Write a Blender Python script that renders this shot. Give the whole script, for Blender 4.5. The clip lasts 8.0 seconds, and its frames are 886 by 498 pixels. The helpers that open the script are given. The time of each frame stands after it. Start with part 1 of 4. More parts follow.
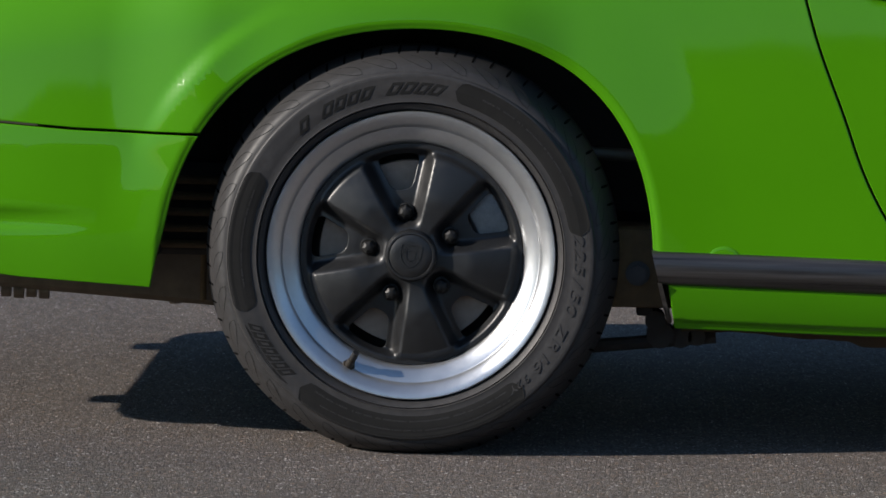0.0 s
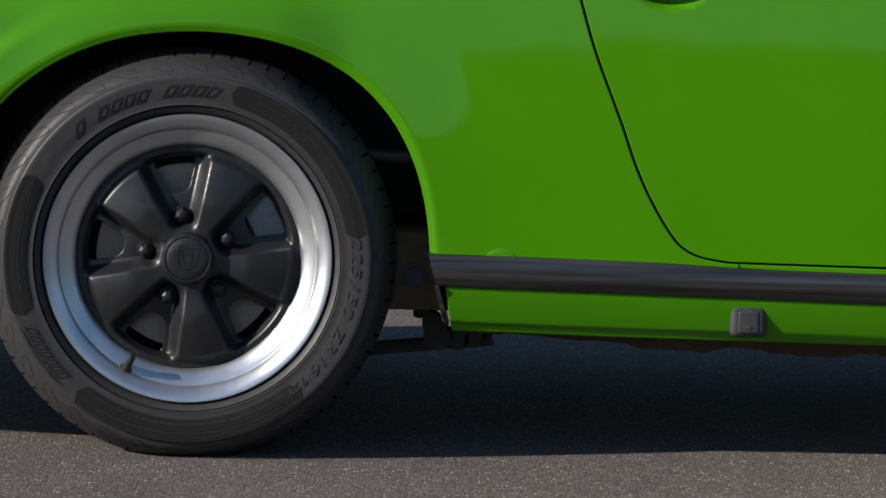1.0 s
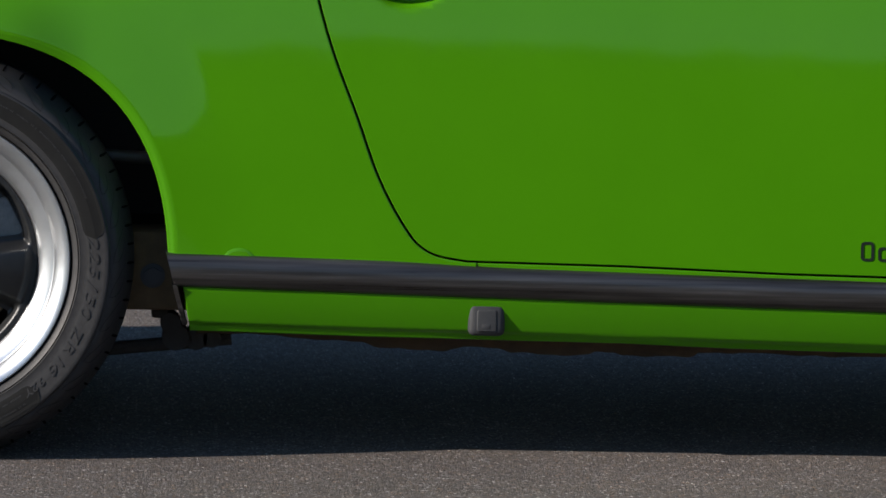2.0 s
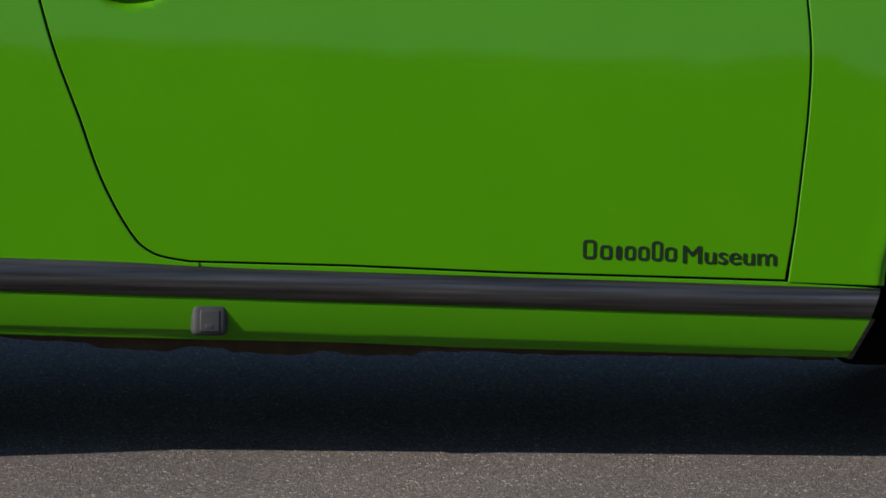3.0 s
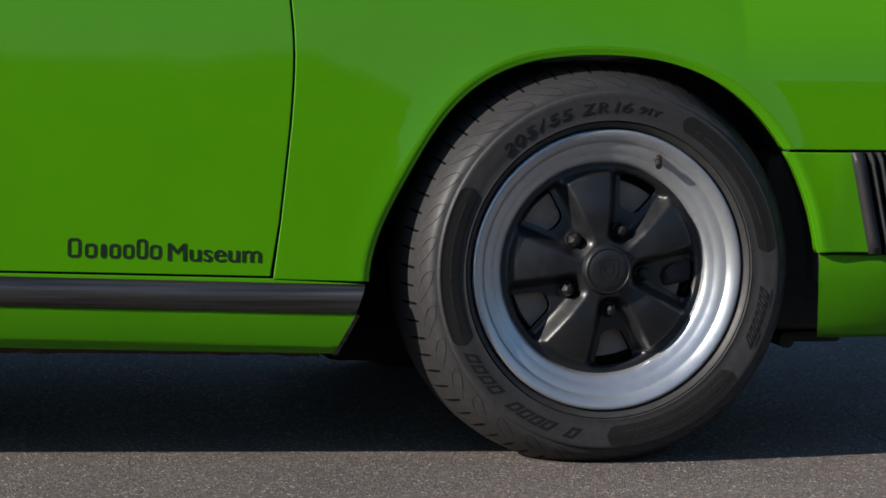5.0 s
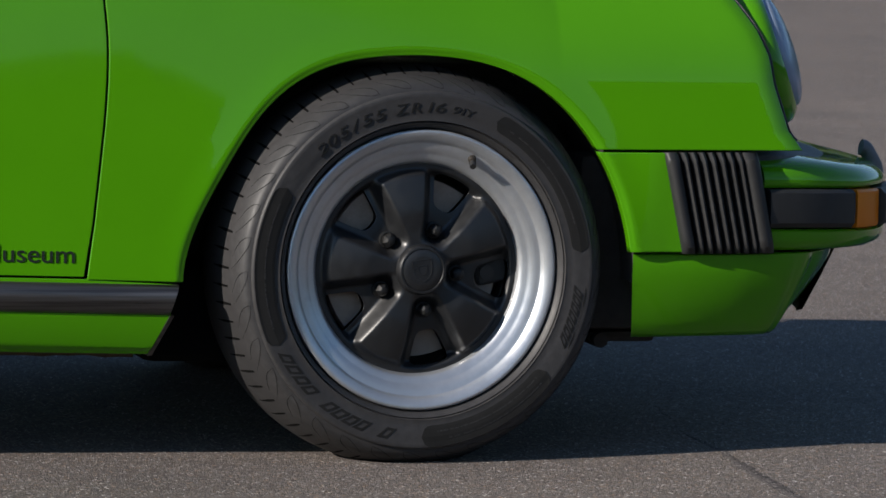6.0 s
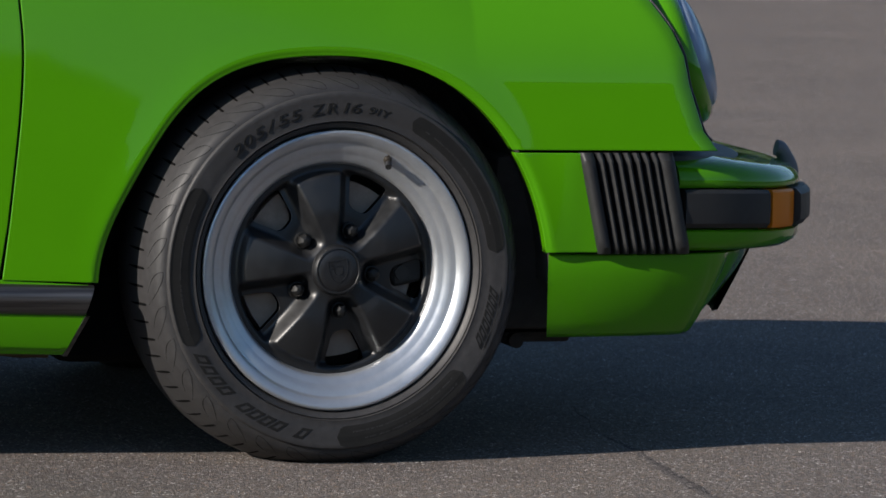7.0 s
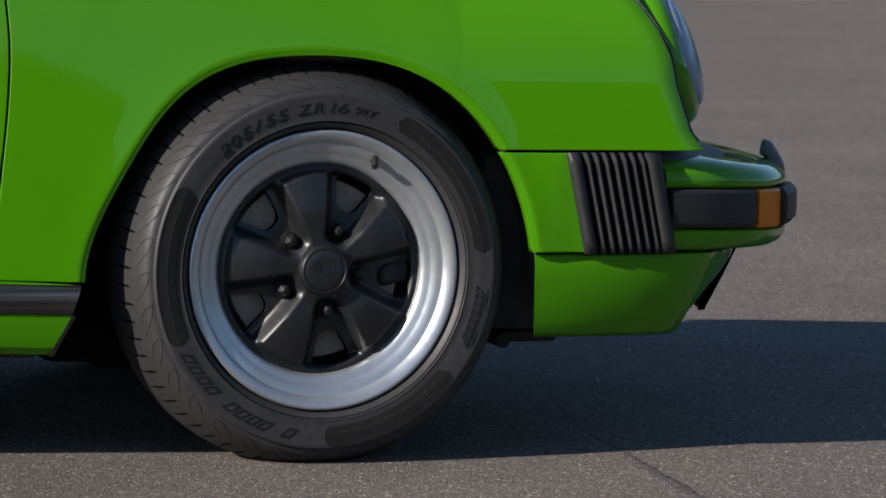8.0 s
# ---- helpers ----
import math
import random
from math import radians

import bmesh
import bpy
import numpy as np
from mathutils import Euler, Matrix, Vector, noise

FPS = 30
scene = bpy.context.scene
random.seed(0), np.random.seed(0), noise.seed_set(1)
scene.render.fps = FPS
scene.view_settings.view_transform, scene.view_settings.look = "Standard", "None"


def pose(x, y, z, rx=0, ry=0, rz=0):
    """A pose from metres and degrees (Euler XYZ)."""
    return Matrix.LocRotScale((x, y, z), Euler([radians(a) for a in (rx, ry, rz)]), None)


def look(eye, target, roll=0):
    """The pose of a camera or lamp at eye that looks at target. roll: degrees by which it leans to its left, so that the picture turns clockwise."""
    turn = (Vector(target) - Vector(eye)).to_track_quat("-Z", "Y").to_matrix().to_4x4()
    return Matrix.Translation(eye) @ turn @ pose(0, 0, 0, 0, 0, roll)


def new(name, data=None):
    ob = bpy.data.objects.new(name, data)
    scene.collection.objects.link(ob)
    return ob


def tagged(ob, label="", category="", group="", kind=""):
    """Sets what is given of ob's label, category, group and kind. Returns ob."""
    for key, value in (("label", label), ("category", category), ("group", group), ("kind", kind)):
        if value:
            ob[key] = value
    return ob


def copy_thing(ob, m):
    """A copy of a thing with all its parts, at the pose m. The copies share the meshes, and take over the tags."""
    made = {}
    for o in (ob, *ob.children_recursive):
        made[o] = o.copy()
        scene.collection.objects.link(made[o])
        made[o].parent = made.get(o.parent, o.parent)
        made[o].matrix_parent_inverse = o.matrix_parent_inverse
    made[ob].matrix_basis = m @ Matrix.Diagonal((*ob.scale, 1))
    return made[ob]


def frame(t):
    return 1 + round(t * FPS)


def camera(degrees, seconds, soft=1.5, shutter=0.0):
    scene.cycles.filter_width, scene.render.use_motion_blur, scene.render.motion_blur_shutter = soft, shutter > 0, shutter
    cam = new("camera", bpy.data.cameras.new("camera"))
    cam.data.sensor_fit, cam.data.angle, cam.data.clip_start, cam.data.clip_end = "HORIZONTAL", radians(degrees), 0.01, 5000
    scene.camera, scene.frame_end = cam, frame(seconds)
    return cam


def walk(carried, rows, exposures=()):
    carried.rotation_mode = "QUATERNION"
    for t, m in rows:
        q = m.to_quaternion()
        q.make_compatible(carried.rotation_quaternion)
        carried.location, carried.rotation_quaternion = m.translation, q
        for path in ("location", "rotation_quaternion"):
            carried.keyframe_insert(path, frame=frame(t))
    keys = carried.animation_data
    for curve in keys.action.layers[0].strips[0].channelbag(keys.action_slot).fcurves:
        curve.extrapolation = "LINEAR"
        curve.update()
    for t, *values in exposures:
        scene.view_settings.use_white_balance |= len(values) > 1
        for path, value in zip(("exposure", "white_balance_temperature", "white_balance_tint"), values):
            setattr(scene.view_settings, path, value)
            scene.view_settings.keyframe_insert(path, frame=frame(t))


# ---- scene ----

from mathutils.geometry import delaunay_2d_cdt

# ---------------------------------------------------------------- camera
cam = camera(8.913, 8.0, soft=1.6)
EYE = Vector((0.300, -8.600, 1.080))
ROWS = [  # seconds, turn, tilt, lean
    (0.0, 1.673, -5.071, -1.15), (0.5, 0.692, -5.032, -1.17), (1.0, -0.584, -5.000, -1.17), (1.2, -1.111, -4.992, -1.18),
    (2.3, -4.033, -4.939, -1.18), (2.5, -4.576, -4.931, -1.17), (3.0, -6.037, -4.903, -1.15), (3.5, -7.374, -4.888, -1.14),
    (4.0, -8.720, -4.862, -1.12), (4.5, -10.033, -4.847, -1.12), (5.0, -11.244, -4.826, -1.12), (5.2, -11.659, -4.821, -1.13),
    (6.3, -13.511, -4.781, -1.23), (6.5, -13.697, -4.782, -1.25), (7.0, -13.976, -4.763, -1.24), (7.5, -14.097, -4.768, -1.24),
    (8.0, -14.111, -4.762, -1.25)]


def pan(turn, tilt, lean):
    return (Matrix.Translation(EYE) @ Matrix.Rotation(radians(turn), 4, "Z") @ Matrix.Rotation(radians(90 + tilt), 4, "X")
            @ Matrix.Rotation(radians(-lean), 4, "Z"))


cam.data.dof.use_dof, cam.data.dof.focus_distance, cam.data.dof.aperture_fstop = True, 8.75, 20.0
walk(cam, [(t, pan(a, b, c)) for t, a, b, c in ROWS])

# ---------------------------------------------------------------- light
SUN = Vector((-2.03, -0.85, 1.0)).normalized()
world = bpy.data.worlds.new("sky")
scene.world = world
world.use_nodes = True
sky = world.node_tree.nodes.new("ShaderNodeTexSky")
sky.sky_type, sky.sun_disc = "NISHITA", False
sky.sun_elevation, sky.sun_rotation = math.asin(SUN.z), math.atan2(SUN.x, SUN.y)
sky.air_density, sky.dust_density, sky.ozone_density = 1.0, 0.1, 3.4
world.node_tree.links.new(sky.outputs[0], world.node_tree.nodes["Background"].inputs[0])
world.node_tree.nodes["Background"].inputs[1].default_value = 0.088
lamp = bpy.data.lights.new("sun", "SUN")
lamp.energy, lamp.angle, lamp.color = 4.7, radians(0.53), (1.0, 0.92, 0.83)
sun = new("sun", lamp)
sun.matrix_world = look(SUN * 30, (0, 0, 0))
scene.view_settings.exposure = 0.19


# ---------------------------------------------------------------- materials
class Mat:
    """A node material in the making."""

    def __init__(self, name, **inputs):
        self.m = bpy.data.materials.new(name)
        self.m.use_nodes = True
        self.t = self.m.node_tree
        self.b = self.t.nodes["Principled BSDF"]
        for k, v in inputs.items():
            self.b.inputs[k.replace("_", " ")].default_value = v

    def node(self, kind, **sets):
        n = self.t.nodes.new("ShaderNode" + kind)
        for k, v in sets.items():
            n.inputs[k].default_value = v
        return n

    def link(self, a, b):
        self.t.links.new(a, b)

    def coords(self, scale=(1, 1, 1)):
        tc, mp = self.node("TexCoord"), self.node("Mapping")
        mp.inputs["Scale"].default_value = scale
        self.link(tc.outputs["Object"], mp.inputs["Vector"])
        return mp.outputs[0]

    def noise(self, scale, detail=4.0, rough=0.6, stretch=(1, 1, 1)):
        n = self.node("TexNoise", Scale=scale, Detail=detail, Roughness=rough)
        self.link(self.coords(stretch), n.inputs["Vector"])
        return n.outputs["Fac"]

    def ramp(self, fac, *stops):
        r = self.node("ValToRGB")
        while len(r.color_ramp.elements) < len(stops):
            r.color_ramp.elements.new(0.5)
        for e, (p, c) in zip(r.color_ramp.elements, stops):
            e.position = p
            e.color = (*c, 1) if len(c) == 3 else (c[0], c[0], c[0], 1)
        self.link(fac, r.inputs[0])
        return r.outputs[0]

    def mix(self, fac, a, b, blend="MIX"):
        n = self.node("Mix")
        n.data_type, n.blend_type = "RGBA", blend
        for s, v in ((n.inputs[0], fac), (n.inputs[6], a), (n.inputs[7], b)):
            if hasattr(v, "is_linked"):
                self.link(v, s)
            elif isinstance(v, tuple):
                s.default_value = (*v, 1)
            else:
                s.default_value = v
        return n.outputs[2]

    def bump(self, height, strength, distance):
        n = self.node("Bump", Strength=strength, Distance=distance)
        self.link(height, n.inputs["Height"])
        self.link(n.outputs[0], self.b.inputs["Normal"])
        return n

    def to(self, socket, out):
        self.link(out, self.b.inputs[socket])
        return self


def g(v):
    return (v, v, v)


def paint_material():
    m = Mat("green_paint", Roughness=0.42, Coat_Weight=1.0, Coat_Roughness=0.03, Coat_IOR=1.42, Specular_IOR_Level=0.08)
    n = m.noise(5.0, 3.0)
    m.to("Base Color", m.ramp(n, (0.3, (0.064, 0.268, 0.0010)), (0.7, (0.069, 0.282, 0.0014))))
    d = m.noise(260.0, 2.0)
    m.to("Coat Roughness", m.ramp(d, (0.4, g(0.030)), (0.75, g(0.045))))
    return m.m


def plain(name, a, b, rough, scale=40.0, bump=0.15, dist=0.001, metal=0.0, stretch=(1, 1, 1), spec=0.5, rough2=None):
    m = Mat(name, Metallic=metal, Specular_IOR_Level=spec)
    n = m.noise(scale, 5.0, 0.65, stretch)
    big = m.noise(scale * 0.12, 3.0, 0.5, stretch)
    m.to("Base Color", m.mix(m.ramp(big, (0.35, g(0.0)), (0.65, g(0.6))), m.ramp(n, (0.3, a), (0.7, b)), tuple(0.5 * (x + y) * 0.8 for x, y in zip(a, b))))
    m.to("Roughness", m.ramp(n, (0.3, g(rough)), (0.7, g(rough2 or min(1, rough + 0.12)))))
    if bump:
        m.bump(n, bump, dist)
    return m.m


def asphalt_material():
    m = Mat("asphalt", Specular_IOR_Level=0.35, Diffuse_Roughness=1.0)
    v = m.node("TexVoronoi", Scale=300.0)
    m.link(m.coords(), v.inputs["Vector"])
    stone = m.ramp(v.outputs["Color"], (0.12, (0.070, 0.062, 0.060)), (0.45, (0.156, 0.138, 0.129)), (0.78, (0.212, 0.187, 0.173)), (0.86, (0.30, 0.28, 0.27)), (0.97, (0.62, 0.60, 0.58)))
    brown = m.ramp(m.noise(55.0, 4.0, 0.7), (0.46, g(0.0)), (0.70, g(0.70)))
    stone = m.mix(brown, stone, (0.200, 0.148, 0.108))
    gap = m.ramp(v.outputs["Distance"], (0.25, g(1.0)), (0.80, g(0.42)))
    col = m.mix(1.0, stone, gap, "MULTIPLY")
    big = m.node("TexVoronoi", Scale=150.0)
    m.link(m.coords((1, 1, 1)), big.inputs["Vector"])
    core = m.ramp(big.outputs["Distance"], (0.30, g(1.0)), (0.42, g(0.0)))
    some = m.node("SeparateColor")
    m.link(big.outputs["Color"], some.inputs[0])
    pale = m.mix(1.0, m.ramp(some.outputs[0], (0.80, g(0.0)), (0.84, g(1.0))), core, "MULTIPLY")
    col = m.mix(pale, col, m.ramp(some.outputs[1], (0.2, (0.30, 0.20, 0.13)), (0.5, (0.42, 0.38, 0.35)), (0.9, (0.62, 0.60, 0.57))))
    patch = m.ramp(m.noise(1.3, 6.0, 0.7), (0.3, (0.80, 0.80, 0.81)), (0.7, (1.14, 1.12, 1.10)))
    col = m.mix(1.0, col, patch, "MULTIPLY")
    m.to("Base Color", col)
    m.to("Roughness", m.ramp(v.outputs["Color"], (0.2, g(0.9)), (0.9, g(0.6))))
    m.bump(v.outputs["Distance"], 0.6, -0.004)
    return m.m


def tar_material():
    """Bitumen with grit pressed into it, worn down to the stones in places."""
    m = Mat("gritty_tar", Specular_IOR_Level=0.2, Diffuse_Roughness=1.0)
    v = m.node("TexVoronoi", Scale=300.0)
    m.link(m.coords(), v.inputs["Vector"])
    grit = m.ramp(v.outputs["Color"], (0.15, (0.026, 0.024, 0.026)), (0.50, (0.062, 0.056, 0.056)), (0.80, (0.120, 0.106, 0.100)), (0.95, (0.34, 0.32, 0.31)))
    worn = m.ramp(m.noise(48.0, 4.0, 0.7), (0.48, g(0.0)), (0.66, g(0.75)))
    m.to("Base Color", m.mix(worn, grit, (0.135, 0.118, 0.108)))
    m.to("Roughness", m.ramp(v.outputs["Color"], (0.2, g(0.95)), (0.9, g(0.7))))
    m.bump(v.outputs["Distance"], 0.6, -0.004)
    return m.m


PAINT = paint_material()
ASPHALT = asphalt_material()
RUBBER = plain("tyre_rubber", (0.034, 0.0328, 0.0336), (0.053, 0.0510, 0.0518), 0.45, 90.0, 0.12, 0.0006, spec=0.42)
# near-black that puts the shade of gaps and recesses into the colour
SHADE_BLACK = plain("shade_black", g(0.003), g(0.006), 0.9, 60.0, 0, spec=0.1)
# darker lettering and pads; on the fine sipes it stands for shade
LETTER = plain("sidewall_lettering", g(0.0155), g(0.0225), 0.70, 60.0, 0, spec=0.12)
SATIN = plain("black_wheel_paint", (0.0100, 0.0105, 0.0118), (0.0170, 0.0178, 0.0195), 0.34, 60.0, 0.06, 0.0004, spec=0.7)
NUT = plain("glossy_black_cap", g(0.008), g(0.013), 0.45, 60.0, 0)
ALLOY = plain("polished_alloy", (0.70, 0.72, 0.75), (0.78, 0.80, 0.83), 0.32, 70.0, 0, 0.0002, metal=0.90, rough2=0.36)
SILVER = plain("satin_silver_alloy", (0.59, 0.61, 0.64), (0.67, 0.69, 0.72), 0.33, 70.0, 0, 0.0002, metal=0.74, rough2=0.40)
STEEL = plain("brake_steel", (0.30, 0.235, 0.19), (0.42, 0.33, 0.27), 0.5, 80.0, 0.1, 0.0005, metal=0.15)
CAST = plain("cast_alloy", (0.20, 0.21, 0.22), (0.34, 0.35, 0.36), 0.5, 90.0, 0.3, 0.001, metal=0.5)
TRIM = plain("weathered_sill_trim", (0.034, 0.031, 0.032), (0.235, 0.222, 0.220), 0.25, 95.0, 0.45, 0.0008, metal=0.85, stretch=(0.022, 1, 1), rough2=0.46)
BLACK_RUBBER = plain("black_rubber", (0.0150, 0.0150, 0.0156), (0.027, 0.027, 0.028), 0.48, 70.0, 0.15, 0.0008)
PLASTIC = plain("grey_plastic", (0.055, 0.056, 0.06), (0.085, 0.086, 0.09), 0.5, 90.0, 0.15, 0.0006)
DARK = plain("underseal", (0.040, 0.037, 0.034), (0.066, 0.060, 0.055), 0.85, 40.0, 0.3, 0.002)
RUST = plain("dusty_underbody", (0.105, 0.070, 0.036), (0.20, 0.132, 0.068), 0.85, 40.0, 0.4, 0.002)
CRUST = plain("old_undercoat", (0.024, 0.017, 0.011), (0.105, 0.064, 0.034), 0.9, 28.0, 0.5, 0.003)
MUFFLER = plain("exhaust_steel", (0.14, 0.108, 0.076), (0.26, 0.20, 0.145), 0.55, 30.0, 0.2, 0.001, metal=0.5)
BRASS = plain("valve_brass", (0.050, 0.042, 0.034), (0.095, 0.080, 0.065), 0.45, 90.0, 0.1, 0.0004, metal=0.7)
AMBER = Mat("amber_lens", Base_Color=(0.80, 0.23, 0.012, 1), Roughness=0.38, Specular_IOR_Level=0.3).m
DECAL = Mat("dark_decal", Base_Color=(0.010, 0.018, 0.008, 1), Roughness=0.4).m
TAR = tar_material()
GLASS = Mat("window_glass", Base_Color=(0.55, 0.62, 0.60, 1), Roughness=0.0, Transmission_Weight=1.0, IOR=1.45).m
NOZZLE = plain("grey_rubber", (0.14, 0.143, 0.15), (0.22, 0.223, 0.235), 0.5, 90.0, 0.2, 0.0006)
PLUG = plain("plug_rubber", (0.030, 0.031, 0.034), (0.060, 0.061, 0.065), 0.55, 60.0, 0.3, 0.0008)
LENS = Mat("headlamp_glass", Base_Color=(0.42, 0.52, 0.68, 1), Roughness=0.22, Transmission_Weight=0.35, IOR=1.5).m
INTERIOR = plain("dark_interior", g(0.012), g(0.02), 0.8, 30.0, 0.1)
LEAF = plain("far_leaves", (0.020, 0.035, 0.012), (0.045, 0.075, 0.022), 0.9, 0.8, 0)


# ---------------------------------------------------------------- mesh helpers
def thing(name, label, category, place=(0, 0, 0), group="", kind=""):
    ob = new(name)
    ob.location = place
    ob.empty_display_size = 0.1
    return tagged(ob, label, category, group, kind)


def link_mesh(name, me, material, parent, label="", smooth=True):
    if material:
        me.materials.append(material)
    if smooth:
        me.shade_smooth()
    ob = new(name, me)
    ob.parent = parent
    return tagged(ob, label)


def part(name, bm, material, parent, label="", smooth=True, sharp=35):
    me = bpy.data.meshes.new(name)
    bmesh.ops.recalc_face_normals(bm, faces=bm.faces)
    bm.to_mesh(me)
    bm.free()
    ob = link_mesh(name, me, material, parent, label, smooth)
    if smooth and sharp:
        me.set_sharp_from_angle(angle=radians(sharp))
    return ob


def rounded_box(lo, hi, r, seg=2):
    bm = bmesh.new()
    bmesh.ops.create_cube(bm, size=1)
    lo, hi = Vector(lo), Vector(hi)
    for v in bm.verts:
        v.co = Vector((lo[i] + (v.co[i] + 0.5) * (hi[i] - lo[i]) for i in range(3)))
    bmesh.ops.bevel(bm, geom=bm.edges[:], offset=r, segments=seg, profile=0.6, affect="EDGES")
    return bm


def merge(*bms):
    out = bmesh.new()
    for b in bms:
        me = bpy.data.meshes.new("tmp")
        b.to_mesh(me)
        b.free()
        out.from_mesh(me)
        bpy.data.meshes.remove(me)
    return out


def revolve(profile, seg=96, flat_below=None):
    """Turns (radius, y) points round the y axis. flat_below: the height under which the ring is pressed flat."""
    bm = bmesh.new()
    rings = []
    for r, y in profile:
        ring = []
        for i in range(seg):
            a = 2 * math.pi * i / seg
            z = r * math.sin(a)
            if flat_below is not None and z < flat_below:
                z = flat_below
            ring.append(bm.verts.new((r * math.cos(a), y, z)))
        rings.append(ring)
    for p, q in zip(rings, rings[1:]):
        for i in range(seg):
            j = (i + 1) % seg
            bm.faces.new((p[i], p[j], q[j], q[i]))
    return bm


def cylinder(a, b, r, seg=16, r2=None):
    a, b = Vector(a), Vector(b)
    bm = bmesh.new()
    bmesh.ops.create_cone(bm, cap_ends=True, segments=seg, radius1=r, radius2=r if r2 is None else r2, depth=(b - a).length)
    q = (b - a).to_track_quat("Z", "Y").to_matrix().to_4x4()
    bmesh.ops.transform(bm, matrix=Matrix.Translation((a + b) / 2) @ q, verts=bm.verts)
    return bm


def tube(points, r, seg=10):
    """A bent round bar through the points."""
    pts = [Vector(p) for p in points]
    bm = bmesh.new()
    rings = []
    for i, p in enumerate(pts):
        d = (pts[min(i + 1, len(pts) - 1)] - pts[max(i - 1, 0)]).normalized()
        s = d.orthogonal().normalized() if abs(d.z) > 0.95 else d.cross(Vector((0, 0, 1))).normalized()
        u = s.cross(d)
        rings.append([bm.verts.new(p + r * (math.cos(k) * s + math.sin(k) * u)) for k in (2 * math.pi * j / seg for j in range(seg))])
    for p, q in zip(rings, rings[1:]):
        for i in range(seg):
            bm.faces.new((p[i], p[(i + 1) % seg], q[(i + 1) % seg], q[i]))
    bm.faces.new(rings[0])
    bm.faces.new(rings[-1])
    return bm


def loft(rows, close=False):
    bm = bmesh.new()
    vs = [[bm.verts.new(p) for p in row] for row in rows]
    for a, b in zip(vs, vs[1:]):
        n = len(a)
        for i in range(n if close else n - 1):
            j = (i + 1) % n
            bm.faces.new((a[i], a[j], b[j], b[i]))
    return bm


def smoothstep(x, a, b):
    t = min(1, max(0, (x - a) / (b - a)))
    return t * t * (3 - 2 * t)


def lerp(x, table):
    if x <= table[0][0]:
        return table[0][1]
    for (x0, y0), (x1, y1) in zip(table, table[1:]):
        if x <= x1:
            return y0 + (y1 - y0) * (x - x0) / (x1 - x0)
    return table[-1][1]


def spline(points, n=12):
    """Points along a smooth curve through the given ones."""
    p = [Vector(q) for q in points]
    p = [2 * p[0] - p[1]] + p + [2 * p[-1] - p[-2]]
    out = []
    for i in range(1, len(p) - 2):
        for k in range(n):
            t = k / n
            out.append(0.5 * (2 * p[i] + (p[i + 1] - p[i - 1]) * t + (2 * p[i - 1] - 5 * p[i] + 4 * p[i + 1] - p[i + 2]) * t * t
                              + (3 * p[i] - p[i - 1] - 3 * p[i + 1] + p[i + 2]) * t ** 3))
    out.append(p[-2])
    return out


# ---------------------------------------------------------------- ground
def build_ground():
    bm = bmesh.new()
    bmesh.ops.create_grid(bm, x_segments=8, y_segments=8, size=400)
    ob = part("ground", bm, ASPHALT, None)
    tagged(ob, "worn brown-grey asphalt with fine pale aggregate", "ground", kind="structure")


build_ground()


def build_tar_seam():
    """A sealed crack that runs across the tarmac by the car's nose."""
    rows = []
    for i in range(161):
        y = -1.3 + 2.1 * i / 160
        x = lerp(y, ((-1.3, 2.765), (-0.39, 2.768), (-0.135, 2.783), (0.195, 2.812), (0.41, 2.816), (1.07, 2.92), (1.4, 2.95))) + 0.008 * noise.noise((0, y * 9, 0))
        w = (0.015 + 0.008 * noise.noise((3, y * 12, 0)) + 0.008 * noise.noise((6, y * 70, 0))) * (1 - 0.94 * smoothstep(y, -0.15, 0.5))
        e = w * (1 + 0.5 * noise.noise((9, y * 90, 0)))
        rows.append([(x - w, y, -0.001), (x - w * 0.7, y, 0.0006), (x + e * 0.7, y, 0.0006), (x + e, y, -0.001)])
    ob = part("tar_seam", loft(rows), TAR, None)
    tagged(ob, "dark sealed crack across the grey asphalt", "tar seam", kind="structure")


build_tar_seam()

# ---------------------------------------------------------------- car body
MID = 0.82            # the car's middle plane
REAR, FRONT = 0.0, 2.272
HUB = 0.305


def arch_rho(x, z, centre, waves):
    """Distance from a wheel arch's centre as a share of the arch's radius there."""
    dx, dz = x - centre, max(z - 0.28, 0)
    a = math.atan2(dz, dx)
    return math.hypot(dx, dz) / sum(w * math.cos(k * a) for k, w in enumerate(waves))


def rear_rho(x, z):
    return arch_rho(x, z, -0.002, (0.37937, 0.00167, 0.00287, -0.00408, -0.00716, -0.00167))


def front_rho(x, z):
    return arch_rho(x, z, 2.262, (0.36151, 0.00388, -0.00458, -0.00285, -0.00169, -0.00373, 0.00441, -0.00121))


def arch_x(rho, z, near, far):
    """Where the arch's edge crosses a height, between two x."""
    for _ in range(40):
        mid = (near + far) / 2
        near, far = (mid, far) if rho(mid, z) < 1 else (near, mid)
    return near


NOSE = ((0.30, 2.96), (0.495, 2.897), (0.510, 2.886), (0.525, 2.8735), (0.560, 2.8620), (0.600, 2.8490), (0.645, 2.8415), (0.685, 2.8255), (0.728, 2.798), (0.765, 2.766))


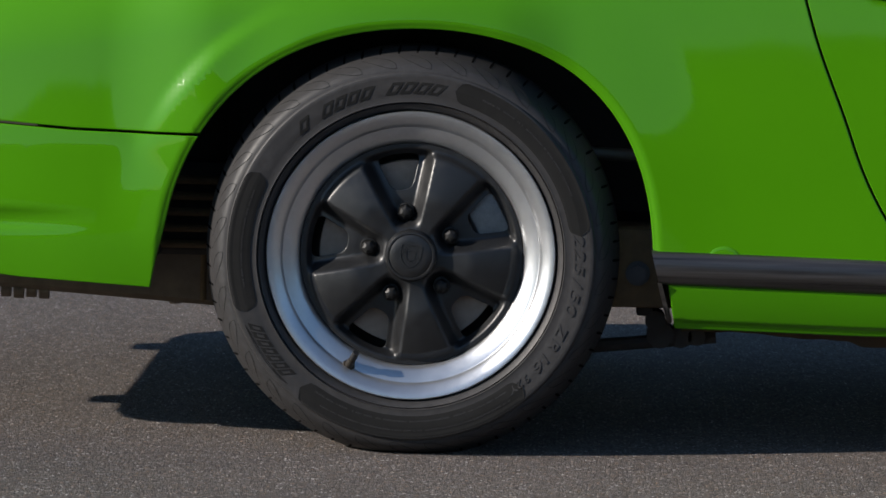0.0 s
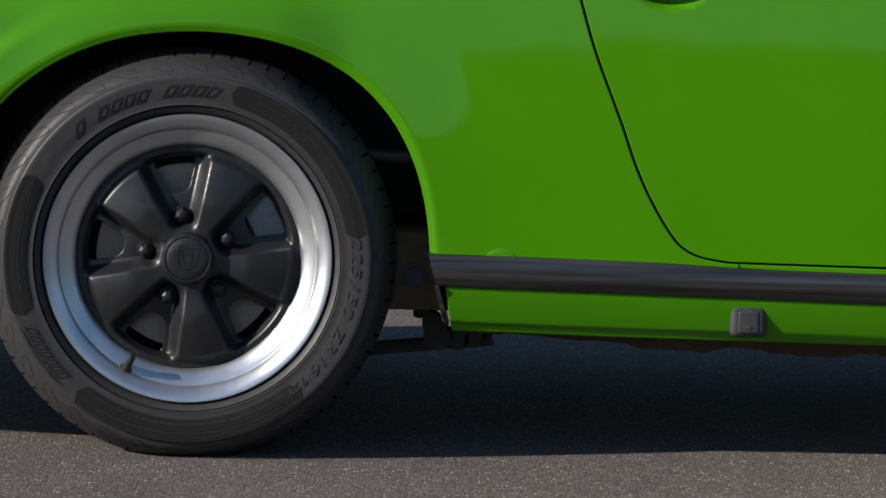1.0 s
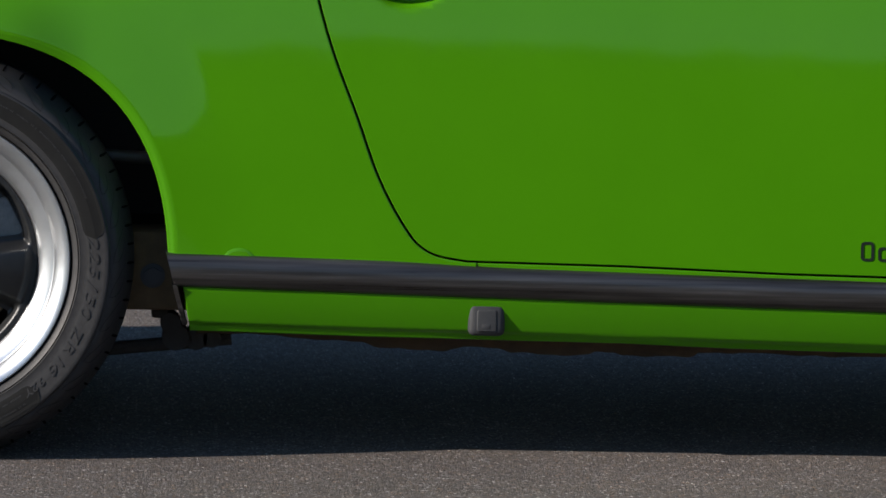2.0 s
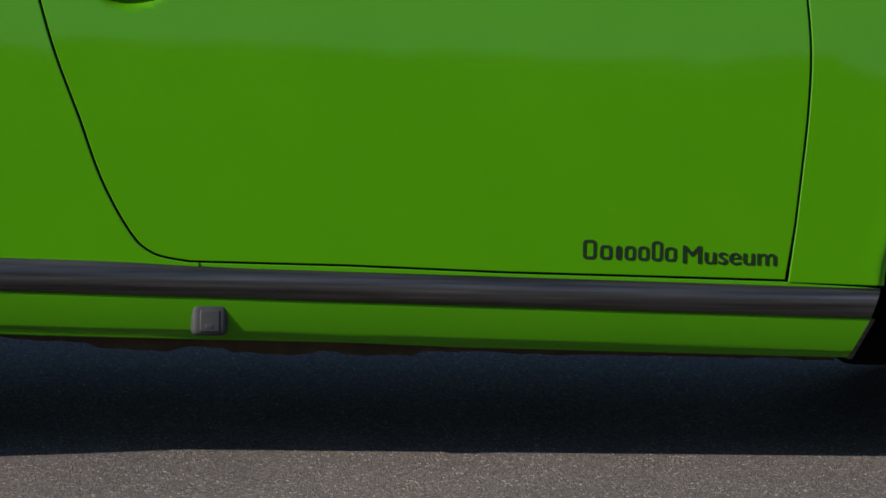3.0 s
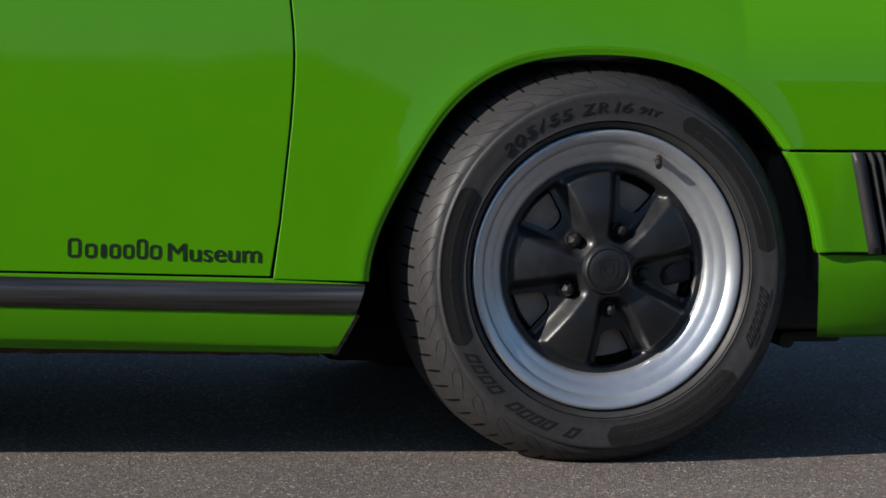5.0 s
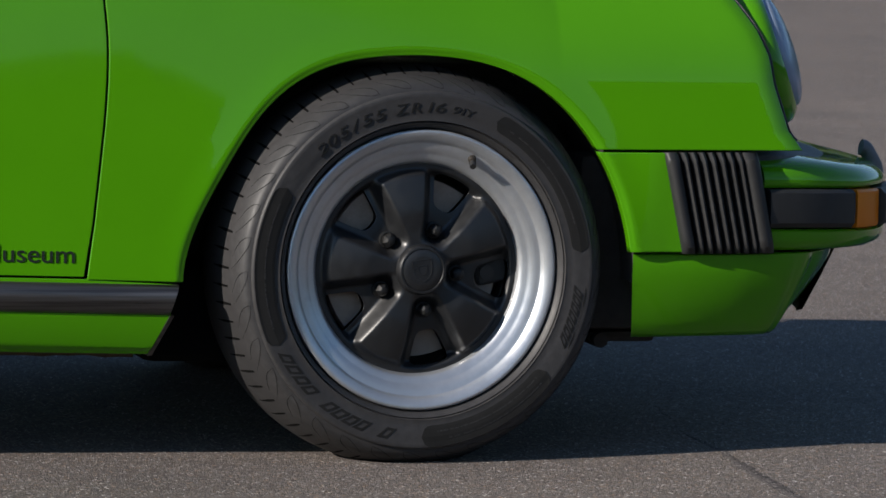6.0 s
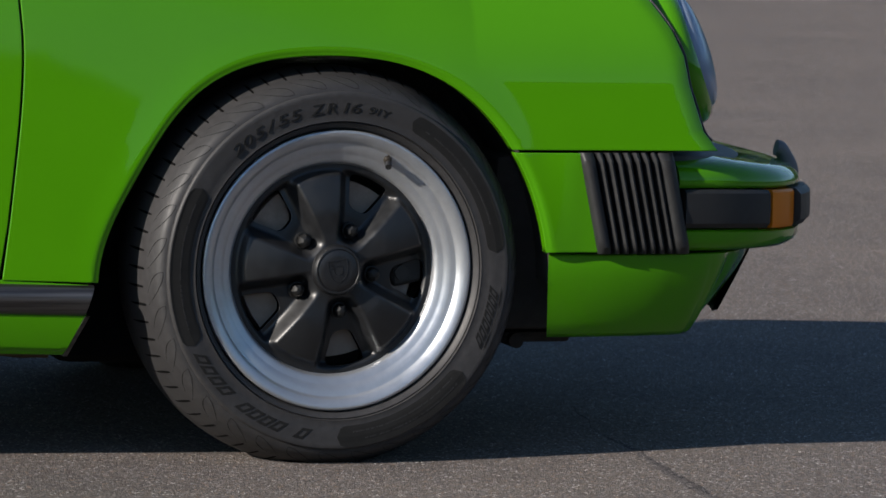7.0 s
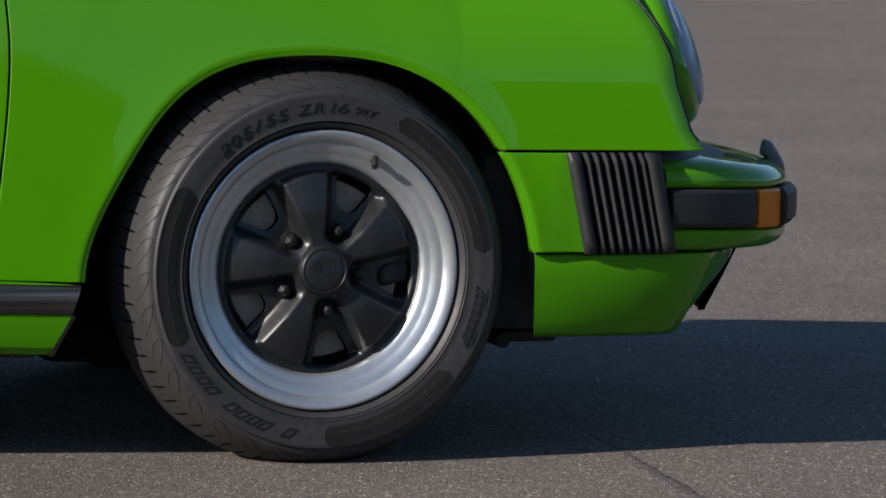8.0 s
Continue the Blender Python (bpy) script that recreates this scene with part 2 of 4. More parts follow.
def side_y(x, z):
    """How far the body's side stands from the wheel plane at (x, z)."""
    u = z - 0.31
    y = 0.020 + 0.050 * u + 0.050 * u * u + 0.45 * max(0, z - 0.66) ** 2
    low = 0.25 + 0.75 * smoothstep(z, 0.22, 0.50)
    back = 1 - smoothstep(x, -0.15, 0.25)
    d = max(0.0, rear_rho(x, z) - 1) * 0.37
    y -= 0.0243 * low * (1 - smoothstep(abs(x + 0.01), 0.2915, 0.4653)) * back           # haunch over the rear wheel
    y -= 0.012 * (1 - smoothstep(d, 0.0, 0.10)) * (1 - smoothstep(abs(x + 0.02), 0.14, 0.27)) * smoothstep(z, 0.5, 0.6)
    y -= 0.0066 * low * (1 - smoothstep(d, -0.0485, 0.1351)) * (1 - back)
    d = max(0.0, front_rho(x, z) - 1) * 0.362
    y -= 0.0045 * low * (1 - smoothstep(d, -0.0463, 0.0566))                             # bulge over the front wheel
    for rho, size in ((rear_rho(x, z), 0.37), (front_rho(x, z), 0.362)):
        d = max(0.0, rho - 1) * size
        y += 0.0045 * (1 - smoothstep(d, 0.0, 0.013))
    if x < 0.1 and z > 0.40:                                                # shelf above the rear flare
        a, d = math.atan2(z - 0.28, -x), max(0.0, rear_rho(x, z) - 1) * 0.37
        y -= 0.0108 * (1 - smoothstep(d, 0.050, 0.081)) * smoothstep(a, 0.35, 0.72) * (1 - smoothstep(a, 0.76, 1.2))
    y += 0.0154 * max(0, z - 0.5) * smoothstep(x, 1.79, 2.05) * (1 - smoothstep(x, 2.35, 2.5))
    y += 0.0125 * (z - 0.5) * smoothstep(-x, 0.30, 0.46)
    lead = x - lerp(z, NOSE) + 0.030
    if lead > 0:
        y += 8.5 * lead * lead
    if x < -0.45:
        y += 0.22 * (x + 0.45) ** 2
    top = lerp(x, ((-1.0, 0.66), (-0.6, 0.73), (-0.2, 0.80), (0.3, 0.83), (0.56, 0.862), (0.68, 0.925), (1.75, 0.925), (2.0, 0.865), (2.3, 0.79), (2.5, 0.742), (2.95, 0.742)))
    if z > top - 0.14:
        y += 2.6 * (z - top + 0.14) ** 2
    return y


def body_normal(fun, x, z):
    h = 0.002
    n = Vector(((fun(x + h, z) - fun(x - h, z)) / (2 * h), -1.0, (fun(x, z + h) - fun(x, z - h)) / (2 * h)))
    return n.normalized()


def resample(outline, step):
    out = []
    n = len(outline)
    for i in range(n):
        a, b = Vector(outline[i]), Vector(outline[(i + 1) % n])
        k = max(1, round((b - a).length / step))
        out += [a + (b - a) * j / k for j in range(k)]
    return out


def inside(p, poly):
    hit = False
    for a, b in zip(poly, poly[1:] + poly[:1]):
        if (a.y > p.y) != (b.y > p.y) and p.x < (b.x - a.x) * (p.y - a.y) / (b.y - a.y) + a.x:
            hit = not hit
    return hit


def panel(name, outline, fun, parent, material=None, label="", step=0.0125, round_off=0.0022, thick=0.02):
    """A sheet of bodywork over an outline in (x, z), shaped by fun, with a rounded edge that is turned in."""
    loop = resample(outline, step * 0.8)
    area = sum(a.x * b.y - b.x * a.y for a, b in zip(loop, loop[1:] + loop[:1]))
    if area < 0:
        loop.reverse()
    n = len(loop)
    out = []
    for i in range(n):
        d = (loop[(i + 1) % n] - loop[i - 1]).normalized()
        out.append(Vector((d.y, -d.x)))
    inner = [p - o * round_off for p, o in zip(loop, out)]
    reach = 0.030
    pts = loop + inner
    edges = [(i, (i + 1) % n) for i in range(n)] + [(n + i, n + (i + 1) % n) for i in range(n)]
    xs, zs = [p.x for p in loop], [p.y for p in loop]
    cell = {}
    size = 0.05
    for p in loop:
        cell.setdefault((int(p.x / size), int(p.y / size)), []).append(p)

    def clear(p, gap):
        c = (int(p.x / size), int(p.y / size))
        return all((q - p).length > gap for a in (-1, 0, 1) for b in (-1, 0, 1) for q in cell.get((c[0] + a, c[1] + b), ()))

    for depth in (0.0065, 0.012, 0.018, 0.024):
        for p, o in zip(loop, out):
            q = p - o * depth
            if clear(q, depth * 0.93) and inside(q, loop):
                pts.append(q)
    nx, nz = int((max(xs) - min(xs)) / step), int((max(zs) - min(zs)) / step)
    for i in range(1, nx + 1):
        zc = [min(zs) + j * step for j in range(1, nz + 1)]
        for z in zc:
            p = Vector((min(xs) + i * step, z))
            if clear(p, reach) and inside(p, loop):
                pts.append(p)
    vs, _, fs, origin, _, _ = delaunay_2d_cdt(pts, edges, [], 1, 1e-6)
    rim = set()
    for k, o in enumerate(origin):
        if any(q < n for q in o):
            rim.add(k)
    where = {}
    for k, o in enumerate(origin):
        for q in o:
            where[q] = k
    verts, normals = [], []
    for k, p in enumerate(vs):
        y = fun(p.x, p.y)
        nn = body_normal(fun, p.x, p.y)
        q = next((q for q in origin[k] if q < n), None)
        if q is not None:
            y += round_off
            nn = (nn + Vector((out[q].x, 0, out[q].y))).normalized()
        verts.append((p.x, y, p.y))
        normals.append(nn)
    faces = []
    for f in fs:
        a, b, c = (vs[i] for i in f[:3])
        faces.append(tuple(f) if (b - a).cross(c - a) > 0 else tuple(reversed(f)))
    base = len(verts)
    for i in range(n):
        k = where[i]
        x, y, z = verts[k]
        for dy in (0.0, thick):
            verts.append((x, y + dy, z))
            normals.append(Vector((out[i].x, 0, out[i].y)))
    for i in range(n):
        j = (i + 1) % n
        faces.append((base + 2 * i, base + 2 * i + 1, base + 2 * j + 1, base + 2 * j))
    me = bpy.data.meshes.new(name)
    me.from_pydata(verts, [], faces)
    me.validate()
    me.materials.append(material or PAINT)
    me.shade_smooth()
    me.normals_split_custom_set_from_vertices([tuple(v) for v in normals])
    ob = new(name, me)
    ob.parent = parent
    return tagged(ob, label)


car = thing("car", "parked bright green classic sports car with black-centred polished wheels", "car")

DOOR_REAR = [(0.548, 0.880), (0.594, 0.707), (0.620, 0.622), (0.657, 0.527), (0.685, 0.450), (0.712, 0.394), (0.739, 0.351), (0.757, 0.332),
             (0.783, 0.319), (0.827, 0.3115)]
DOOR_LOW = [(1.067, 0.3065), (1.314, 0.2985), (1.490, 0.2955), (1.751, 0.2905)]
DOOR_FRONT = [(1.7615, 0.374), (1.771, 0.462), (1.7795, 0.549), (1.783, 0.637), (1.777, 0.720), (1.759, 0.880)]
GAP = 0.0034
HOLLOW = (0.728, 0.7290)


def seat(points, d):
    """Points in (x, z), carried d metres along the sight lines from the tripod."""
    return [(x + d * (x - EYE.x) / 8.63, z + d * (z - EYE.z) / 8.63) for x, z in points]


DOOR_REAR, DOOR_LOW, DOOR_FRONT = seat(DOOR_REAR, -0.035), seat(DOOR_LOW, -0.050), seat(DOOR_FRONT, -0.035)
DOOR_REAR, DOOR_FRONT = ([(p[0], p[1]) for p in spline([(x, z, 0.0) for x, z in line], 4)] for line in (DOOR_REAR, DOOR_FRONT))


def moved_out(line, gap):
    """A polyline in (x, z), moved to its right side by gap."""
    pts = [Vector(p) for p in line]
    out = []
    for i, p in enumerate(pts):
        d = (pts[min(i + 1, len(pts) - 1)] - pts[max(i - 1, 0)]).normalized()
        out.append(tuple(p + Vector((d.y, -d.x)) * gap))
    return out


def arc_points(rho, cx, z0, x0, x1, n=60):
    """Points of a wheel arch from its one foot at height z0 over the top to the other."""
    pts = []
    for i in range(n + 1):
        a = math.pi * (1 - i / n)
        r = 0.2
        for _ in range(30):
            r *= 1 / max(rho(cx + r * math.cos(a), 0.28 + r * math.sin(a)), 0.05)
        pts.append((cx + r * math.cos(a), 0.28 + r * math.sin(a)))
    return pts


R_ARCH = arc_points(rear_rho, -0.002, 0.25, -0.38, 0.37)
F_ARCH = arc_points(front_rho, 2.262, 0.25, 1.89, 2.61)


def build_side():
    """The near side's sheet metal; returned so that the far side can share its meshes."""
    made = []
    rear_top = [(0.543, 0.880), (0.30, 0.890), (-0.2, 0.860), (-0.6, 0.790), (-0.98, 0.690)]
    seam = moved_out(DOOR_REAR, GAP)
    arch_r = [p for p in R_ARCH if p[1] > 0.300 or p[0] < 0]
    arch_hi = [(arch_x(rear_rho, 0.4840, 0, -0.6), 0.4840)] + [p for p in arch_r if p[1] > 0.486 or p[0] > 0]
    outline = ([(-0.98, 0.5005), (-0.63, 0.4945), (-0.52, 0.487), (-0.40, 0.484)] + arch_hi + [(0.371, 0.302), (0.8390, 0.302), (0.8390, 0.3115)]
               + [p for p in reversed(seam)] + rear_top[1:])
    made.append(panel("rear_quarter_panel", outline, side_y, car, step=0.0085))
    low = [(arch_x(rear_rho, 0.4795, 0, -0.6), 0.4795)] + [(p[0] - 2.0 * max(0, 0.36 - p[1]) ** 2, p[1]) for p in reversed(R_ARCH) if p[0] < 0 and p[1] < 0.4765]
    made.append(panel("rear_bumper_side", [(-0.98, 0.4965), (-0.63, 0.4905), (-0.52, 0.483), (-0.40, 0.480)] + low[:-1]
                      + [(-0.398, 0.246), (-0.60, 0.257), (-0.90, 0.290), (-0.98, 0.330)], rear_bumper_y, car))
    made.append(panel("door", DOOR_REAR + DOOR_LOW + DOOR_FRONT, door_y, car, step=0.0085, round_off=0.0013))
    front_seam = [(x + GAP, z) for x, z in DOOR_FRONT]
    arch_f = [p for p in F_ARCH if p[1] > 0.497 or p[0] < 2.2] + [(arch_x(front_rho, 0.4950, 2.26, 2.8), 0.4950)]
    edge = [(x, z) for z, x in NOSE[1:]]
    outline = ([(1.7475, 0.2905), (arch_x(front_rho, 0.2865, 2.26, 1.7), 0.2865)] + [p for p in arch_f if p[1] > 0.287] + edge
               + [(2.6, 0.800), (2.2, 0.845), (1.9, 0.872), (1.7635, 0.880)] + [p for p in reversed(front_seam)][1:])
    made.append(panel("front_fender", outline, side_y, car, step=0.0085))
    made.append(panel("sill", [(0.404, 0.198), (0.666, 0.1925), (1.07, 0.188), (1.23, 0.1825), (1.850, 0.172), (1.880, 0.236), (1.884, 0.2830)]
                      + [(x, z - GAP) for x, z in reversed(DOOR_LOW)] + [(0.8396, 0.3110), (0.8396, 0.3020), (0.386, 0.3020)], sill_y, car, step=0.0055))
    return made


def door_y(x, z):
    """The door's skin, a little flatter to the rear, with the hollow behind its handle."""
    y = side_y(x, z) - 0.0042 * (z - 0.31) * (1 - smoothstep(x, 0.65, 1.5))
    hollow = math.hypot((x - HOLLOW[0]) / 0.058, (z - HOLLOW[1]) / 0.036)
    return y + 0.020 * (1 - smoothstep(hollow, 0.45, 1.0))


def rear_bumper_y(x, z):
    groove = math.exp(-((z - 0.345) / 0.013) ** 2) * smoothstep(-x, 0.46, 0.64)
    upper = 1.6 * max(0, z - 0.458) ** 2 + 0.05 * max(0, z - 0.395) * smoothstep(x, -0.47, -0.42)
    return side_y(x, z) + upper - 0.004 + 0.5 * max(0, 0.33 - z) ** 1.6 + 0.009 * groove + 0.004 * smoothstep(-x, 0.44, 0.62) * (1 - smoothstep(z, 0.325, 0.365))


def sill_y(x, z):
    line = 0.295 - 0.0215 * (x - 0.4)          # the trim's middle falls gently to the front
    d = line - z
    tuck = (0.4 if d < 0.042 else 2.2) * (d - 0.042) ** 2
    return 0.0205 + 0.28 * max(0, d - 0.030) + tuck + 0.0055 * smoothstep(d, 0.0815, 0.0865) + 40.0 * max(0, d - 0.094) ** 2


side = build_side()


# ---------------------------------------------------------------- wheels
TYRE = [(0.2190, 0.014), (0.2225, 0.004), (0.2255, -0.003), (0.2318, -0.0075), (0.2330, -0.0050), (0.2350, -0.0105), (0.2372, -0.0098), (0.2480, -0.0120), (0.2600, -0.0134),
        (0.2720, -0.0130), (0.2772, -0.0138), (0.2800, -0.0122), (0.2812, -0.0082), (0.2850, -0.0074), (0.2905, -0.0045), (0.2945, 0.0005), (0.2980, 0.0070), (0.3015, 0.0150),
        (0.3055, 0.0260), (0.3100, 0.0430)]
TREAD = [(0.3155, 0.066), (0.3172, 0.088)]


def tyre_profile(width):
    half = TYRE + TREAD
    return half + [(r, width - y) for r, y in reversed(half)]


def on_side(r):
    """The near sidewall's y at a radius."""
    return lerp(r, TYRE[6:])


def letter_mesh(ch, height):
    cu = bpy.data.curves.new("letter", "FONT")
    cu.body, cu.size, cu.extrude, cu.shear, cu.resolution_u = ch, height * 1.38, 0.0005, 0.2, 3
    ob = bpy.data.objects.new("letter", cu)
    bm = bmesh.new()
    bm.from_mesh(ob.to_mesh())
    ob.to_mesh_clear()
    bpy.data.objects.remove(ob)
    bpy.data.curves.remove(cu)
    return bm


def curved_text(body, radius, height, start, stop, parent, name, material):
    """Letters set one by one along a circle on the sidewall, from the angle start to the angle stop (degrees)."""
    glyphs = [letter_mesh(ch, height) for ch in body]
    lo = [min(v.co.x for v in b.verts) for b in glyphs]
    wide = [max(v.co.x for v in b.verts) - a for b, a in zip(glyphs, lo)]
    space = 0.10 * height
    squeeze = radians(start - stop) * radius / (sum(wide) + space * (len(body) - 1))
    at = radians(start)
    for b, a, w in zip(glyphs, lo, wide):
        for v in b.verts:
            r = radius - height / 2 + v.co.y
            t = at - (v.co.x - a) * squeeze / radius
            v.co = Vector((r * math.cos(t), on_side(r) - 0.0006 - v.co.z, r * math.sin(t)))
        at -= (w + space) * squeeze / radius
    return part(name, merge(*glyphs), material, parent, smooth=False)


def sidewall_bar(bm, r0, r1, a0, a1, lift=0.0006):
    """A flat raised patch on the sidewall between two radii and two angles (degrees)."""
    n = max(2, int(abs(a1 - a0) / 1.5))
    rows = []
    for k in range(4):
        r = r0 + (r1 - r0) * k / 3
        rows.append([bm.verts.new((r * math.cos(t), on_side(r) - lift, r * math.sin(t)))
                     for t in (radians(a0 + (a1 - a0) * i / n) for i in range(n + 1))])
    for p, q in zip(rows, rows[1:]):
        for i in range(n):
            bm.faces.new((p[i], p[i + 1], q[i + 1], q[i]))


def hollow_block(bm, r0, r1, a0, a1):
    """A plain slanted frame on the sidewall, as wide as a letter."""
    w, da = (r1 - r0) * 0.24, (a1 - a0) * 0.26
    for q0, q1, b0, b1 in ((r0, r0 + w, a0, a1), (r1 - w, r1, a0, a1), (r0 + w, r1 - w, a0, a0 + da), (r0 + w, r1 - w, a1 - da, a1)):
        sidewall_bar(bm, q0, q1, b0, b1)
    for v in bm.verts:
        r = math.hypot(v.co.x, v.co.z)
        t = -0.055 * (r - (r0 + r1) / 2) / (r1 - r0)
        c, k = math.cos(t), math.sin(t)
        v.co.x, v.co.z = v.co.x * c - v.co.z * k, v.co.x * k + v.co.z * c


def sidewall_pad(bm, r0, r1, a0, a1, lift=0.0007):
    """A long patch with rounded ends on the sidewall."""
    n, rows = 40, []
    for i in range(n + 1):
        f = i / n
        a = radians(a0 + (a1 - a0) * f)
        end = min(f, 1 - f) * abs(radians(a1 - a0)) * (r0 + r1) / 2
        w = (r1 - r0) / 2
        k = 1.0 if end > w else math.sqrt(max(0, 1 - (1 - end / w) ** 2))
        mid = (r0 + r1) / 2
        rows.append([bm.verts.new((r * math.cos(a), on_side(r) - lift, r * math.sin(a))) for r in (mid + w * k * (q / 4 - 1) for q in range(9))])
    for p, q in zip(rows, rows[1:]):
        for i in range(8):
            bm.faces.new((p[i], p[i + 1], q[i + 1], q[i]))


def tread_lines(bm, fine, count):
    """Flat ribbons that paint the shade in the shoulder's sickle-shaped cuts and edge notches."""
    prof = [(0.2820, -0.0080)] + TYRE[13:] + TREAD
    length = [0.0]
    for p, q in zip(prof, prof[1:]):
        length.append(length[-1] + math.dist(p, q))

    def shoulder(s):
        s = min(max(s, 0), length[-1])
        for i in range(len(prof) - 1):
            if s <= length[i + 1]:
                f = (s - length[i]) / (length[i + 1] - length[i])
                return tuple(prof[i][k] + f * (prof[i + 1][k] - prof[i][k]) for k in (0, 1))
        return prof[-1]

    def ribbon(path, w, bm):
        pts = []
        for a, s in path:
            r, y = shoulder(s)
            r2, y2 = shoulder(s + 0.001)
            t = Vector((r2 - r, y2 - y)).normalized()
            r, y = r + 0.0005 * t.y, y - 0.0005 * t.x
            pts.append(((r * math.cos(a), y, r * math.sin(a)), a))
        vs = []
        for i, (p, a) in enumerate(pts):
            p = Vector(p)
            d = (Vector(pts[min(i + 1, len(pts) - 1)][0]) - Vector(pts[max(i - 1, 0)][0])).normalized()
            nrm = Vector((0.5 * math.cos(a), -0.8, 0.5 * math.sin(a)))
            o = d.cross(nrm).normalized() * w * (0.35 + 0.65 * math.sin(math.pi * min(1, 0.15 + i / (len(pts) - 1))))
            vs.append((bm.verts.new(p + o / 2), bm.verts.new(p - o / 2)))
        for (a, b), (c, d) in zip(vs, vs[1:]):
            bm.faces.new((a, b, d, c))

    for k in range(count):
        a = 2 * math.pi * k / count
        step = 2 * math.pi / count
        ribbon([(a + step * 0.62 * f ** 1.6, 0.004 + 0.034 * f ** 0.75) for f in (i / 12 for i in range(13))], 0.0010, fine)
        ribbon([(a + step * 0.95 * f ** 0.8, 0.004 + 0.034 * f ** 1.7) for f in (i / 12 for i in range(13))], 0.0010, fine)
        ribbon([(a + step * (0.95 - 0.05 * f), 0.046 + 0.05 * f) for f in (i / 5 for i in range(6))], 0.0046, bm)
        ribbon([(a + step * (0.45 - 0.05 * f), 0.050 + 0.05 * f) for f in (i / 5 for i in range(6))], 0.0040, bm)


def petal_face(r, a, first, edge):
    """Depth of the wheel centre's face at a radius and an angle: five raised petals over a web, with a pocket for each nut."""
    k = math.radians((math.degrees(a) - first + 36) % 72 - 36)          # from the nearest petal's middle
    u, v = r * math.cos(k), abs(r * math.sin(k))
    half = 0.0150 + 0.280 * (max(u, 0.03) - 0.045)
    root = smoothstep(r, 0.038, 0.060)
    face = 0.008 + 0.74 * max(0, r - 0.085) ** 1.5 - 0.0034 * (1 - min(1, v / half) ** 2) * smoothstep(r, 0.05, 0.10)
    web = face + 0.026 * root * smoothstep((v - half) * 0.96, -0.0085, 0.0125)
    m = math.radians(36) - abs(k)
    pocket = math.hypot(r * math.cos(m) - 0.0665, r * math.sin(m))
    y = max(web, 0.034 - 0.030 * smoothstep(pocket, 0.0125, 0.0185)) if pocket < 0.0185 else web
    end = smoothstep(r, edge - 0.0195, edge - 0.0070)
    return y * (1 - end) + 0.031 * end


def rounded_outline(corners, radius, n=6):
    """A closed outline with its corners rounded off."""
    out, m = [], len(corners)
    for i in range(m):
        p, c, q = Vector(corners[i - 1]), Vector(corners[i]), Vector(corners[(i + 1) % m])
        a = c + (p - c).normalized() * min(radius, (p - c).length * 0.48)
        b = c + (q - c).normalized() * min(radius, (q - c).length * 0.48)
        out += [(1 - t) ** 2 * a + 2 * t * (1 - t) * c + t * t * b for t in (k / n for k in range(n + 1))]
    return out


